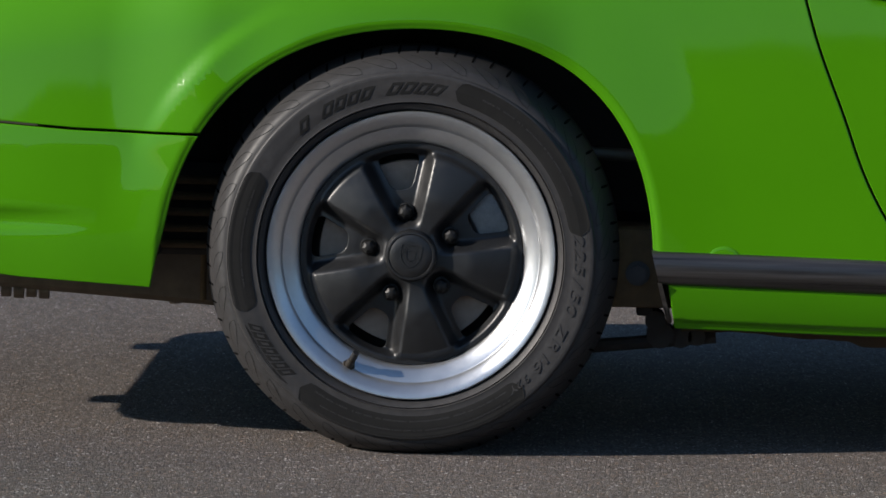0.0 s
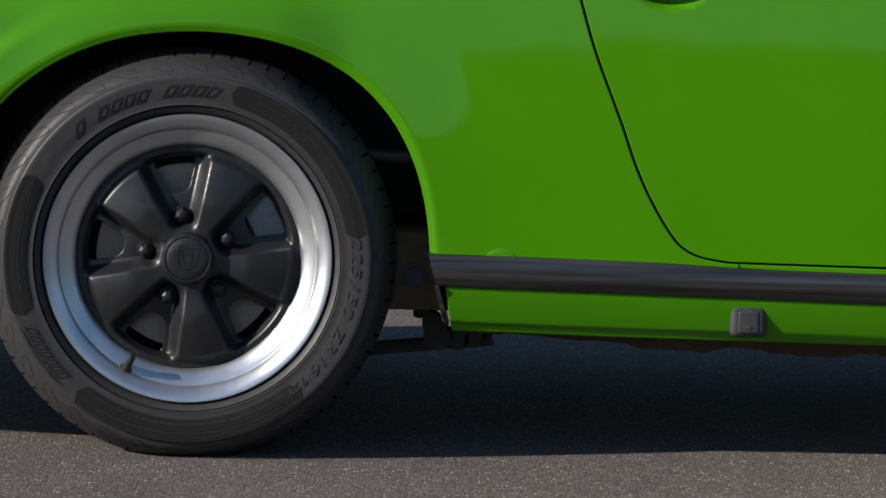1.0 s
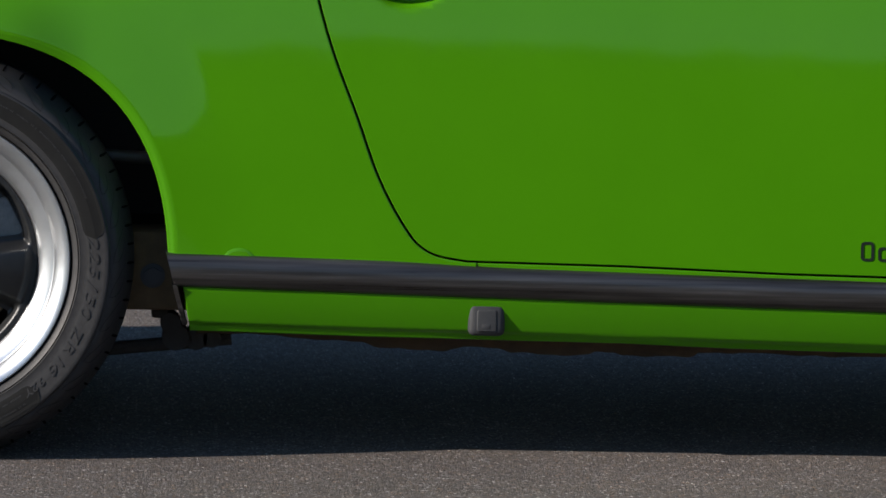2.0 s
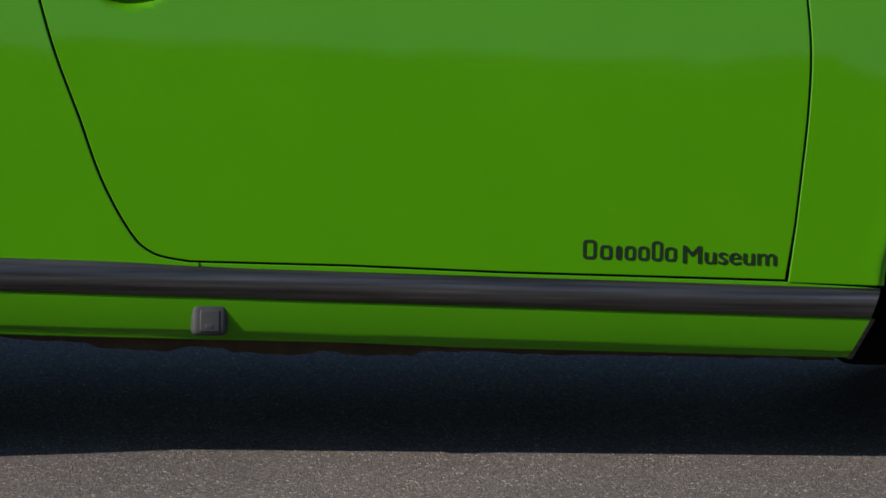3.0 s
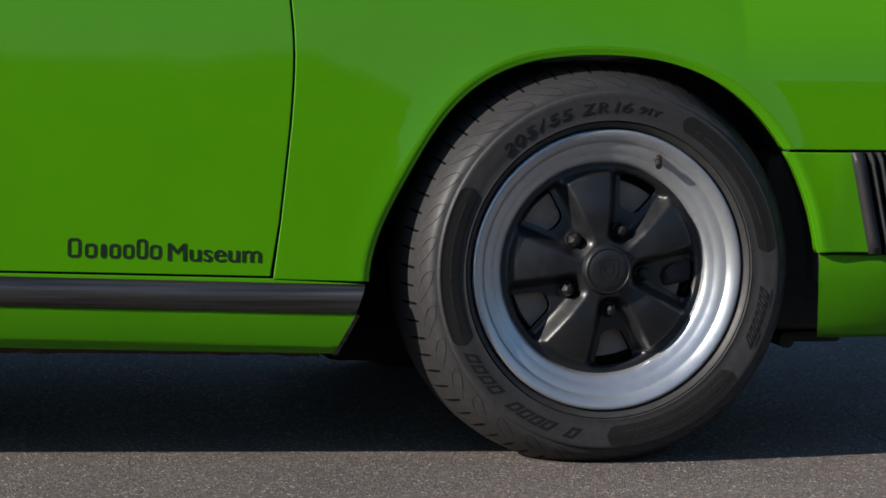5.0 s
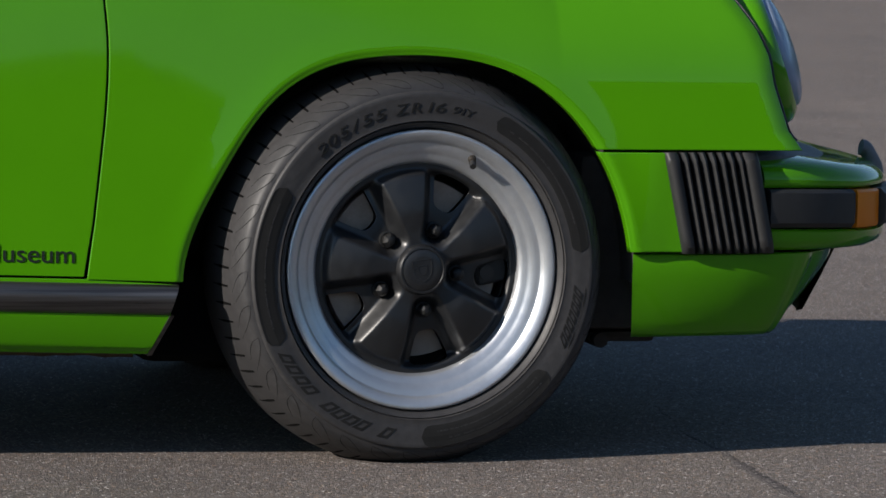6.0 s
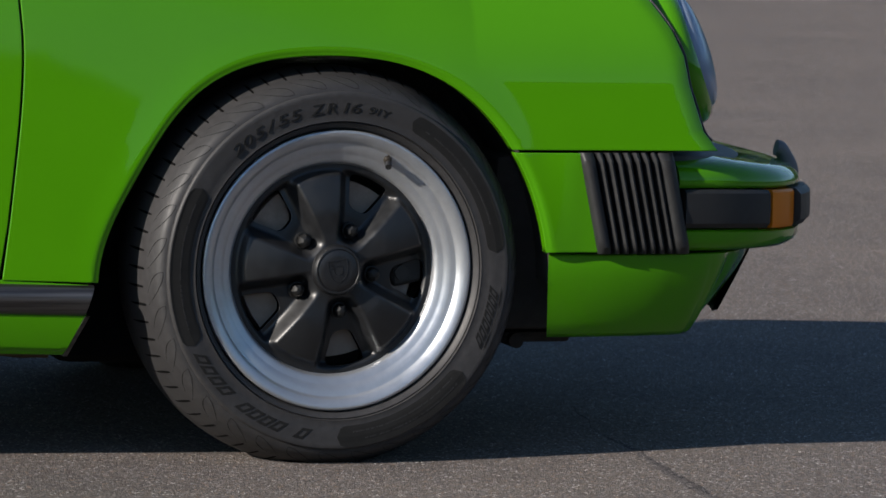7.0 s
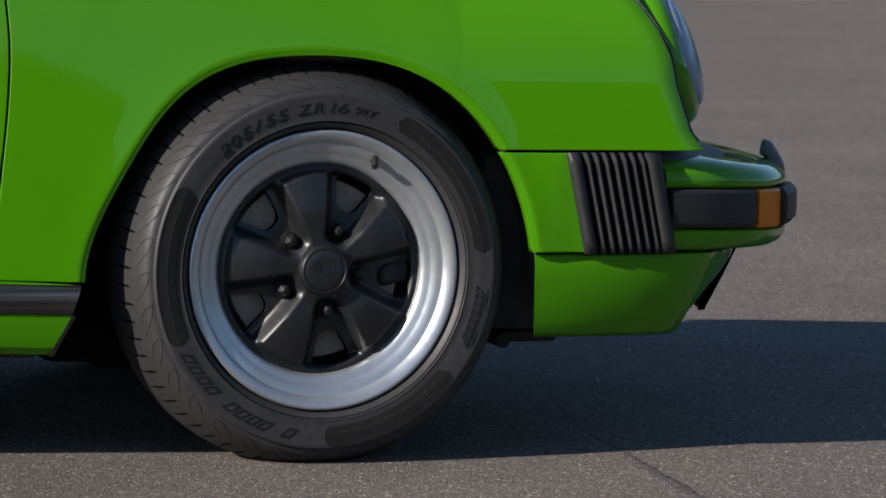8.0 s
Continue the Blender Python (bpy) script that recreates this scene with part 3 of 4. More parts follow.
def wheel_centre(first, edge):
    """The black five-petal centre, cut through between the petals."""
    outer = 0.1535
    window = rounded_outline([(0.0990, -0.0150), (0.0990, 0.0150), (math.sqrt(outer ** 2 - 0.0340 ** 2), 0.0340), (outer, 0.012), (outer, -0.012),
                              (math.sqrt(outer ** 2 - 0.0340 ** 2), -0.0340)], 0.0125)
    window = resample(window, 0.0022)
    n = len(window)
    away = []
    for i in range(n):
        d = (window[(i + 1) % n] - window[i - 1]).normalized()
        o = Vector((d.y, -d.x))
        away.append(o if o.dot(window[i] - Vector((0.127, 0))) > 0 else -o)
    pts, edges, holes = [], [], []
    for radius in (0.030, edge):
        base, m = len(pts), max(64, round(2 * math.pi * radius / 0.003))
        pts += [Vector((radius * math.cos(t), radius * math.sin(t))) for t in (2 * math.pi * q / m for q in range(m))]
        edges += [(base + q, base + (q + 1) % m) for q in range(m)]
    for h in range(5):
        t = math.radians(first + 36 + 72 * h)
        turn = Matrix.Rotation(t, 2)
        base = len(pts)
        holes.append((base, turn))
        pts += [turn @ p for p in window]
        edges += [(base + q, base + (q + 1) % n) for q in range(n)]
        for off in (0.0011, 0.0028):
            pts += [turn @ (p + o * off) for p, o in zip(window, away)]

    def local(p):
        t = (math.degrees(math.atan2(p.y, p.x)) - first) % 72 - 36
        r = p.length
        return Vector((r * math.cos(math.radians(t)), r * math.sin(math.radians(t))))

    rings = int((edge - 0.030) / 0.0027)
    for i in range(1, rings):
        r = 0.030 + (edge - 0.030) * i / rings
        m = round(2 * math.pi * r / 0.0030)
        for q in range(m):
            p = Vector((r * math.cos(2 * math.pi * (q + 0.5 * (i % 2)) / m), r * math.sin(2 * math.pi * (q + 0.5 * (i % 2)) / m)))
            c = local(p)
            if not 0.090 < c.x < 0.162 or (not inside(c, window) and min((c - w).length for w in window) > 0.0040):
                pts.append(p)
    vs, _, fs, origin, _, _ = delaunay_2d_cdt(pts, edges, [], 0, 1e-7)
    brim, where = {}, {}
    for k, o in enumerate(origin):
        for q in o:
            where[q] = k
            for base, turn in holes:
                if base <= q < base + n:
                    brim[k] = turn @ away[q - base]
    verts, normals, h = [], [], 0.0006
    for k, p in enumerate(vs):
        r, a = p.length, math.atan2(p.y, p.x)
        y = petal_face(r, a, first, edge)
        gx = (petal_face((p + Vector((h, 0))).length, math.atan2(p.y, p.x + h), first, edge) - petal_face((p - Vector((h, 0))).length, math.atan2(p.y, p.x - h), first, edge)) / (2 * h)
        gz = (petal_face((p + Vector((0, h))).length, math.atan2(p.y + h, p.x), first, edge) - petal_face((p - Vector((0, h))).length, math.atan2(p.y - h, p.x), first, edge)) / (2 * h)
        nn = Vector((gx, -1, gz)).normalized()
        if k in brim:
            y += 0.0012
            nn = (nn - 0.9 * Vector((brim[k].x, 0, brim[k].y))).normalized()
        verts.append((p.x, y, p.y))
        normals.append(nn)
    faces = []
    for f in fs:
        c = sum((vs[i] for i in f), Vector((0, 0))) / len(f)
        if c.length < 0.0299 or (0.09 < c.length < 0.158 and inside(local(c), window)):
            continue
        a, b, d = (vs[i] for i in f[:3])
        faces.append(tuple(f) if (b - a).cross(d - a) > 0 else tuple(reversed(f)))
    for base, turn in holes:
        start = len(verts)
        for q in range(n):
            x, y, z = verts[where[base + q]]
            o = turn @ away[q]
            verts.append((x + o.x * 0.0012, y + 0.016, z + o.y * 0.0012))
            normals.append(Vector((-o.x, -0.1, -o.y)).normalized())
        faces += [(where[base + q], where[base + (q + 1) % n], start + (q + 1) % n, start + q) for q in range(n)]
    me = bpy.data.meshes.new("wheel_centre")
    me.from_pydata(verts, [], faces)
    me.validate()
    me.shade_smooth()
    me.normals_split_custom_set_from_vertices([tuple(v) for v in normals])
    return me


def crest_plate():
    """A plain shield with a raised border and a few bars."""
    half = [(0.0, 0.0165), (0.006, 0.0172), (0.0110, 0.0160), (0.0160, 0.0175), (0.0165, 0.006), (0.0150, -0.004), (0.0105, -0.0125), (0.0, -0.0195)]
    line = [Vector((x, z)) for x, z in half] + [Vector((-x, z)) for x, z in reversed(half[1:-1])]
    bms = []
    for grow, w, y in ((1.0, 0.0010, -0.0058), (0.45, 0.0008, -0.0058)):
        bm = bmesh.new()
        m = len(line)
        ring = [[bm.verts.new((p.x * g_, y if 0 < q < 3 else -0.0040, p.y * g_)) for p in line] for q, g_ in enumerate((grow, grow * 0.985, grow * 0.92, grow * 0.90))]
        for a, b in zip(ring, ring[1:]):
            for i in range(m):
                bm.faces.new((a[i], a[(i + 1) % m], b[(i + 1) % m], b[i]))
        bms.append(bm)
    for sx, z, w in ((-1, 0.0115, 0.0060), (-1, 0.0080, 0.0062), (-1, 0.0045, 0.0060), (1, -0.0040, 0.0042), (1, -0.0075, 0.0034), (1, -0.0110, 0.0024)):
        x = sx * 0.0105 if z > 0 else sx * 0.0060
        bms.append(rounded_box((x - w / 2, -0.0057, z - 0.0008), (x + w / 2, -0.0044, z + 0.0008), 0.0003, 1))
    return merge(*bms)


def build_wheel(name, label, x, first, valve, steer, size):
    w = thing(name, label, "")
    w.parent = car
    tyre = part("tyre", revolve(tyre_profile(size["width"]), 240, -HUB + 0.0005), RUBBER, w, "black road tyre with grooved shoulder", sharp=50)
    bm, fine = bmesh.new(), bmesh.new()
    tread_lines(bm, fine, 34)
    # nothing is cut in: the ribbons' dark colours paint the grooves' shade
    for cut, key, look_ in ((bm, "tread_groove", SHADE_BLACK), (fine, "tread_sipe", LETTER)):
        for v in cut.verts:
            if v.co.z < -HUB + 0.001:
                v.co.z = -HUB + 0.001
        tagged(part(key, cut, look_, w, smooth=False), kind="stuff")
    for p in size["pads"]:
        bm = bmesh.new()
        sidewall_pad(bm, *p)
        part("sidewall_panel", bm, LETTER, w, smooth=False)
    for a, n, pitch, r0, r1, skip in size["bars"]:
        for i in range(n):
            if i not in skip:
                bm = bmesh.new()
                hollow_block(bm, r0, r1, a - pitch * i, a - pitch * (i + 0.80))
                part("brand_block", bm, LETTER, w, smooth=False)
    bm = bmesh.new()
    rng = random.Random(int(x * 10) + 3)
    for r, a0, a1 in size["print"]:
        a = a0
        while a < a1:
            step = rng.uniform(0.32, 0.70)
            if rng.random() < 0.85:
                sidewall_bar(bm, r - 0.0013, r + 0.0013, a, a + step * 0.55, lift=0.0011)
            a += step
    tagged(part("fine_print", bm, RUBBER, w, smooth=False), kind="stuff")
    for body, radius, height, start, stop in size["texts"]:
        curved_text(body, radius, height, start, stop, w, "size_marking", LETTER if steer else RUBBER)
    lip = [(0.2185, 0.030), (0.2195, 0.006), (0.2205, 0.001), (0.2190, -0.0018)]
    if steer:
        lip += [(0.2150, -0.0020), (0.2090, 0.0004), (0.2040, 0.0036), (0.2012, 0.0062), (0.1997, 0.0086), (0.1980, 0.0094), (0.1940, 0.0101), (0.1885, 0.0122), (0.1838, 0.0150),
                (0.1815, 0.0167), (0.1795, 0.0175), (0.1745, 0.0194), (0.1700, 0.0218), (0.1668, 0.0258), (0.1648, 0.0330), (0.1638, 0.0490), (0.1638, 0.090), (0.175, 0.150), (0.205, 0.180)]
    else:
        lip += [(0.2150, -0.0016), (0.2085, 0.0018), (0.2030, 0.0060), (0.1985, 0.0098), (0.1968, 0.0125), (0.1957, 0.0146), (0.1944, 0.0150), (0.1900, 0.0168), (0.1840, 0.0197),
                (0.1775, 0.0238), (0.1730, 0.0278), (0.1700, 0.0330), (0.1686, 0.0440), (0.1684, 0.090), (0.175, 0.150), (0.205, 0.200)]
    part("rim", revolve(lip, 160), SILVER if steer else ALLOY, w, "satin silver alloy rim lip" if steer else "polished silver alloy rim lip", sharp=60)
    edge = size["edge"]
    link_mesh("wheel_centre", wheel_centre(first, edge), SATIN, w, "satin black five-spoke wheel centre")
    part("centre_cap", revolve([(0.0, -0.0050), (0.020, -0.0050), (0.0318, -0.0046), (0.0328, -0.0038), (0.0338, -0.0052), (0.0362, -0.0050), (0.0385, -0.0020), (0.0400, 0.004), (0.0410, 0.030)], 64),
               SATIN, w, "black domed hub cap with a worn crest", sharp=40)
    bm = crest_plate()
    bmesh.ops.rotate(bm, verts=bm.verts, cent=(0, 0, 0), matrix=Matrix.Rotation(radians(size["crest"]), 3, "Y"))
    part("crest", bm, SATIN, w, "plain worn crest on the hub cap", sharp=30)
    for i in range(5):
        a = radians(first + 36 + 72 * i)
        bm = revolve([(0.0004, 0.0120), (0.0045, 0.0126), (0.0085, 0.0152), (0.0108, 0.0190), (0.0112, 0.0400)], 6)
        bmesh.ops.rotate(bm, verts=bm.verts, cent=(0, 0, 0), matrix=Matrix.Rotation(1.3 * i + 0.4, 3, "Y"))
        bm = merge(bm, revolve([(0.0112, 0.0268), (0.0128, 0.0272), (0.0131, 0.0290), (0.0131, 0.0400)], 20))
        bmesh.ops.translate(bm, verts=bm.verts, vec=(0.0665 * math.cos(a), 0, 0.0665 * math.sin(a)))
        part("lug_nut", bm, NUT, w, "black hexagonal lug nut", sharp=24)
    a = radians(valve)
    c, s = math.cos(a), math.sin(a)
    k = 0.55 if steer else 1.0
    tip = [0.193 - k * d for d in (0.010, 0.009, 0.015, 0.0145, 0.024)]
    stem = merge(cylinder((0.1945 * c, 0.018, 0.1945 * s), (0.1925 * c, 0.012, 0.1925 * s), 0.0105, 6, 0.0098),
                 cylinder((0.193 * c, 0.014, 0.193 * s), (tip[0] * c, 0.003, tip[0] * s), 0.0072, 16, 0.0055),
                 cylinder((tip[1] * c, 0.004, tip[1] * s), (tip[2] * c, -0.002, tip[2] * s), 0.0045, 12))
    part("valve", stem, BRASS, w, "dusty brass tyre valve")
    part("valve_cap", cylinder((tip[3] * c, -0.0015, tip[3] * s), (tip[4] * c, -0.009, tip[4] * s), 0.0058, 12, 0.0050), BLACK_RUBBER, w)
    part("brake_disc", revolve([(0.045, 0.058), (0.088, 0.058), (0.090, 0.060), (0.141, 0.060), (0.142, 0.062), (0.142, 0.084), (0.05, 0.084)], 96), STEEL, w, "grey brake disc")
    cal = rounded_box((0.100, 0.050, -0.055), (0.156, 0.13, 0.055), 0.012, 3)
    cal = merge(cal, cylinder((0.118, 0.046, 0.034), (0.118, 0.09, 0.034), 0.012, 14), cylinder((0.118, 0.046, -0.034), (0.118, 0.09, -0.034), 0.012, 14))
    bmesh.ops.rotate(cal, verts=cal.verts, cent=(0, 0, 0), matrix=Matrix.Rotation(radians(-size["caliper"]), 3, "Y"))
    part("brake_caliper", cal, DARK if steer else CAST, w, "dark cast brake caliper" if steer else "grey cast brake caliper")
    part("hub_back", revolve([(0.0, 0.062), (0.06, 0.062), (0.062, 0.11), (0.19, 0.13), (0.20, 0.19), (0.0, 0.19)], 48), DARK, w)
    w.matrix_basis = pose(x, size["inset"], HUB, 0, 0, steer)
    return w


REAR_SIZE = dict(edge=0.1694, inset=0.0, width=0.206, crest=8, caliper=27, pads=[(0.244, 0.277, 76, 8), (0.244, 0.279, 152, 200), (0.244, 0.279, 231, 312)], print=[(0.252, 236, 306), (0.266, 240, 306), (0.257, 158, 192), (0.262, 22, 66)],
                 bars=[(132, 11, 4.8, 0.2475, 0.2655, (1, 6)), (205, 7, -3.0, 0.2500, 0.2680, ()), (205, 1, -26, 0.2700, 0.2730, ())],
                 texts=[("225/50", 0.2565, 0.0165, 9, -19.5), ("ZR", 0.2565, 0.0165, -23, -32.5), ("16", 0.2565, 0.0165, -35, -41.5), ("92Y", 0.2560, 0.0120, -44.5, -53)])
FRONT_SIZE = dict(edge=0.1652, inset=0.030, width=0.206, crest=-8, caliper=12, pads=[(0.246, 0.274, 64, 6), (0.244, 0.277, 150, 206), (0.244, 0.278, 270, 322)], print=[(0.257, 16, 58), (0.254, 276, 318), (0.266, 280, 318), (0.260, 156, 200)],
                  bars=[(209.5, 11, -4.6, 0.2510, 0.2690, (4, 9)), (-7, 7, 2.9, 0.2500, 0.2660, ()), (-7, 1, 25, 0.2690, 0.2715, ())],
                  texts=[("205/55", 0.2565, 0.0165, 134, 105.5), ("ZR", 0.2565, 0.0165, 102, 92.5), ("16", 0.2565, 0.0165, 90, 83.5), ("91Y", 0.2560, 0.0120, 80.5, 72)])
rear_wheel = build_wheel("rear_wheel", "rear wheel with polished rim, black five-spoke centre and wide black tyre", REAR, -9, 241.8, 0, REAR_SIZE)
front_wheel = build_wheel("front_wheel", "front wheel with polished rim, black five-spoke centre and black tyre", FRONT + 0.0069, 29, 64.6, 5.2, FRONT_SIZE)


def far_wheel(src, x, steer, inset):
    w = copy_thing(src, pose(x, 2 * MID - inset, HUB, 0, 0, 180 + steer))
    w.parent = car
    return w


# ---------------------------------------------------------------- sill trim, plug, flaps
def trim_line(x):
    return 0.2930 - 0.0215 * (x - 0.38)


def build_sill_parts():
    prof = [(0.060, 0.0270), (0.024, 0.0270), (0.0180, 0.0255), (0.0130, 0.0218), (0.0095, 0.0165), (0.0073, 0.0100), (0.0066, 0.0020), (0.0074, -0.0060), (0.0098, -0.0140), (0.0138, -0.0205), (0.0195, -0.0250), (0.060, -0.0255)]
    rows = []
    for i in range(81):
        f = i / 80
        row = []
        for y, dz in prof:
            x0, x1 = 0.372 - 0.25 * (dz - 0.0), 1.884 + 0.28 * dz
            x = x0 + (x1 - x0) * f
            row.append((x, y, trim_line(x) + dz * (1 - 0.18 * smoothstep(x, 0.68, 0.92) if dz > 0 else 1)))
        rows.append(row)
    bm = loft(rows)
    bm.verts.ensure_lookup_table()
    n = len(bm.verts)
    bm.faces.new([bm.verts[i] for i in range(len(prof))])
    bm.verts.ensure_lookup_table()
    bm.faces.new([bm.verts[n - len(prof) + i] for i in range(len(prof))])
    bmesh.ops.bevel(bm, geom=[e for e in bm.edges if len(e.link_faces) == 2 and e.calc_face_angle(0) > 1.2 and abs(e.verts[0].co.x - e.verts[1].co.x) < 0.02], offset=0.003, segments=2, affect="EDGES")
    part("sill_trim", bm, TRIM, car, "weathered dark grey ribbed sill trim strip", sharp=50)
    body = rounded_box((0.8280, 0.0225, 0.1985), (0.8845, 0.070, 0.2505), 0.012, 4)
    plug = part("jack_plug", body, PLUG, car, "grey rubber jacking-point plug")
    part("plug_face", rounded_box((0.8400, 0.0208, 0.2045), (0.8725, 0.029, 0.2400), 0.005, 3), PLUG, plug)
    part("plug_mark", rounded_box((0.8485, 0.0200, 0.2095), (0.8620, 0.025, 0.2180), 0.002, 2), PLUG, plug)
    for name, x0, x1, z0, z1 in (("rear_sill_flange", 0.3795, 0.3960, 0.271, 0.207), ("front_sill_flange", 1.8800, 1.8515, 0.235, 0.170)):
        d = 0.004 if x0 < 1 else -0.004
        rows = [[(x0 + (x1 - x0) * f - d, 0.014 + 0.034 * f, z0 + (z1 - z0) * f), (x0 + (x1 - x0) * f + d * 0.7, 0.012 + 0.034 * f, z0 + (z1 - z0) * f),
                 (x0 + (x1 - x0) * f + d, 0.085, z0 + (z1 - z0) * f), (x0 + (x1 - x0) * f - d, 0.14, z0 + (z1 - z0) * f)] for f in (i / 8 for i in range(9))]
        part(name, loft(rows, True), TRIM, car, "worn dark grey edge flange")


build_sill_parts()


# ---------------------------------------------------------------- front bumper
PLAN = [(2.56, 0.026), (2.66, 0.027), (2.76, 0.032), (2.84, 0.042), (2.92, 0.062), (2.99, 0.097), (3.05, 0.155), (3.10, 0.250), (3.135, 0.380), (3.155, 0.550), (3.165, 0.820)]


def plan_curve():
    return [Vector((p.x, p.y)) for p in spline([(x, y, 0) for x, y in PLAN], 20)]


def sweep(profile, x0=2.56, y1=None, close=True, inset=0.0):
    """Carries a profile of (outward, z) along the bumper's plan, from x0 on the near side round to the far side (or to y1)."""
    half = [p for p in plan_curve() if p.x >= x0]
    pts = half + [Vector((p.x, 2 * MID - p.y)) for p in reversed(half[:-1])]
    if y1 is not None:
        pts = [p for p in half if p.y <= y1]
    rows = []
    for i, p in enumerate(pts):
        d = (pts[min(i + 1, len(pts) - 1)] - pts[max(i - 1, 0)]).normalized()
        o = Vector((d.y, -d.x))
        drop = 0.018 * smoothstep(p.x, 2.85, 3.12)
        p = p - o * inset * smoothstep(p.x, 2.85, 3.02)
        rows.append([(p.x + o.x * k, p.y + o.y * k, z - drop * (0.35 * smoothstep(z, 0.33, 0.37) + 0.65 * smoothstep(z, 0.432, 0.468))) for k, z in profile])
    bm = loft(rows, close)
    if close:
        bm.verts.ensure_lookup_table()
        n = len(profile)
        bm.faces.new([bm.verts[i] for i in range(n)])
        bm.faces.new([bm.verts[len(bm.verts) - n + i] for i in range(n)])
    return bm


def build_front_bumper():
    bumper = part("front_bumper", sweep([(-0.120, 0.4900), (-0.070, 0.4850), (-0.045, 0.4812), (-0.030, 0.4775), (-0.019, 0.4728), (-0.011, 0.4672), (-0.0055, 0.4605), (-0.0022, 0.4530), (-0.001, 0.4450), (-0.0016, 0.4390), (-0.005, 0.4350), (-0.022, 0.4340),
                                         (-0.022, 0.3695), (-0.005, 0.3685), (-0.001, 0.3650), (-0.001, 0.352), (-0.006, 0.341), (-0.016, 0.334), (-0.075, 0.332)], 2.836), PAINT, car, "green impact bumper bar")
    part("bumper_strip", sweep([(-0.020, 0.4330), (0.002, 0.4325), (0.008, 0.4270), (0.009, 0.400), (0.008, 0.379), (0.002, 0.3715), (-0.020, 0.3705)], 2.842, 0.1055), BLACK_RUBBER, bumper, "black rubber bumper strip")
    bm = sweep([(-0.020, 0.4330), (0.004, 0.4320), (0.007, 0.4280), (0.007, 0.3755), (0.004, 0.3710), (-0.020, 0.3705)], 3.003, 0.170)
    part("turn_signal", bm, AMBER, bumper, "amber turn signal lens")
    bm = sweep([(-0.020, 0.4340), (0.008, 0.4320), (0.017, 0.4230), (0.018, 0.400), (0.017, 0.382), (0.008, 0.3720), (-0.020, 0.3700)], 3.060, 0.33)
    part("overrider", bm, BLACK_RUBBER, bumper, "black rubber overrider")
    part("top_filler", sweep([(-0.240, 0.499), (-0.060, 0.4965), (-0.040, 0.4910), (-0.030, 0.4840), (-0.026, 0.4700), (-0.240, 0.4700)], 2.82, inset=0.066), PLASTIC, bumper, "grey rubber filler on the bumper top")
    hook = tube(spline([(3.128, 0.400, 0.405), (3.127, 0.400, 0.444), (3.122, 0.400, 0.462), (3.114, 0.400, 0.474), (3.104, 0.400, 0.477)], 5), 0.0138, 14)
    for v in hook.verts:
        f = smoothstep(v.co.z, 0.430, 0.480)
        c = 3.125 - 0.013 * f
        v.co.x = c + (v.co.x - c) * (1.25 - 0.4 * f)
    part("washer_nozzle", hook, NOZZLE, bumper, "grey rubber headlamp washer nozzle")
    # folded rubber bellows between bumper and fender
    bell = thing("bumper_bellows", "black ribbed rubber bumper bellows", "")
    bell.parent = car

    def rib(x, half, out, flat=False):
        rows = []
        for i in range(15):
            f = i / 14
            z = 0.331 + 0.1605 * f
            end = min(1.0, min(f, 1 - f) / 0.06)
            slope = 0.034 * (1 - f)
            row = []
            for k in range(9):
                a = math.pi * k / 8
                px = x + slope - half * math.cos(a)
                py = lerp(px, PLAN) + 0.012 - (out * (0.6 + 0.4 * end)) * math.sin(a) ** (0.6 if flat else 1)
                row.append((px, py, z))
            rows.append(row)
        bm = loft(rows)
        bm.verts.ensure_lookup_table()
        for s in (0, 14):
            bm.faces.new([bm.verts[s * 9 + i] for i in range(9)])
        return bm

    part("end_flange", rib(2.6775, 0.0125, 0.026, True), BLACK_RUBBER, bell)
    for i in range(7):
        part("rib", rib(2.6985 + 0.0152 * i, 0.0071, 0.023), BLACK_RUBBER, bell)
    part("end_flange", rib(2.8085, 0.0150, 0.027, True), BLACK_RUBBER, bell)
    # backing sheet, its near-black colour paints the shade between the ribs
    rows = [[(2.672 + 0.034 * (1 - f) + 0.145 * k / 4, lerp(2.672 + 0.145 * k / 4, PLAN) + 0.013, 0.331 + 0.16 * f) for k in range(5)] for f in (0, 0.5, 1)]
    part("bellows_back", loft(rows), SHADE_BLACK, bell)
    # sheet between the arch and the bellows, and the valance
    arch = [p for p in F_ARCH if p[0] > 2.3 and 0.345 < p[1] < 0.488]
    panel("front_bumper_side", [(arch_x(front_rho, 0.3335, 2.26, 2.8), 0.3335), (2.712, 0.3335), (2.678, 0.4908), (arch_x(front_rho, 0.4908, 2.26, 2.8), 0.4908)] + arch, front_bumper_y, car)
    rows = []
    half = [p for p in plan_curve() if p.x >= 2.60]
    pts = half + [Vector((p.x, 2 * MID - p.y)) for p in reversed(half[:-1])]
    prof = [(-0.026, 0.3290), (-0.018, 0.3305), (-0.0135, 0.3280), (-0.0140, 0.315), (-0.020, 0.295), (-0.031, 0.270), (-0.044, 0.245), (-0.060, 0.220), (-0.074, 0.202), (-0.086, 0.1935), (-0.130, 0.195)]
    for i, p in enumerate(pts):
        d = (pts[min(i + 1, len(pts) - 1)] - pts[max(i - 1, 0)]).normalized()
        o = Vector((d.y, -d.x))
        turned = smoothstep(abs(o.x), 0.08, 0.62)
        near = 1 - smoothstep(p.x, 2.66, 2.86)
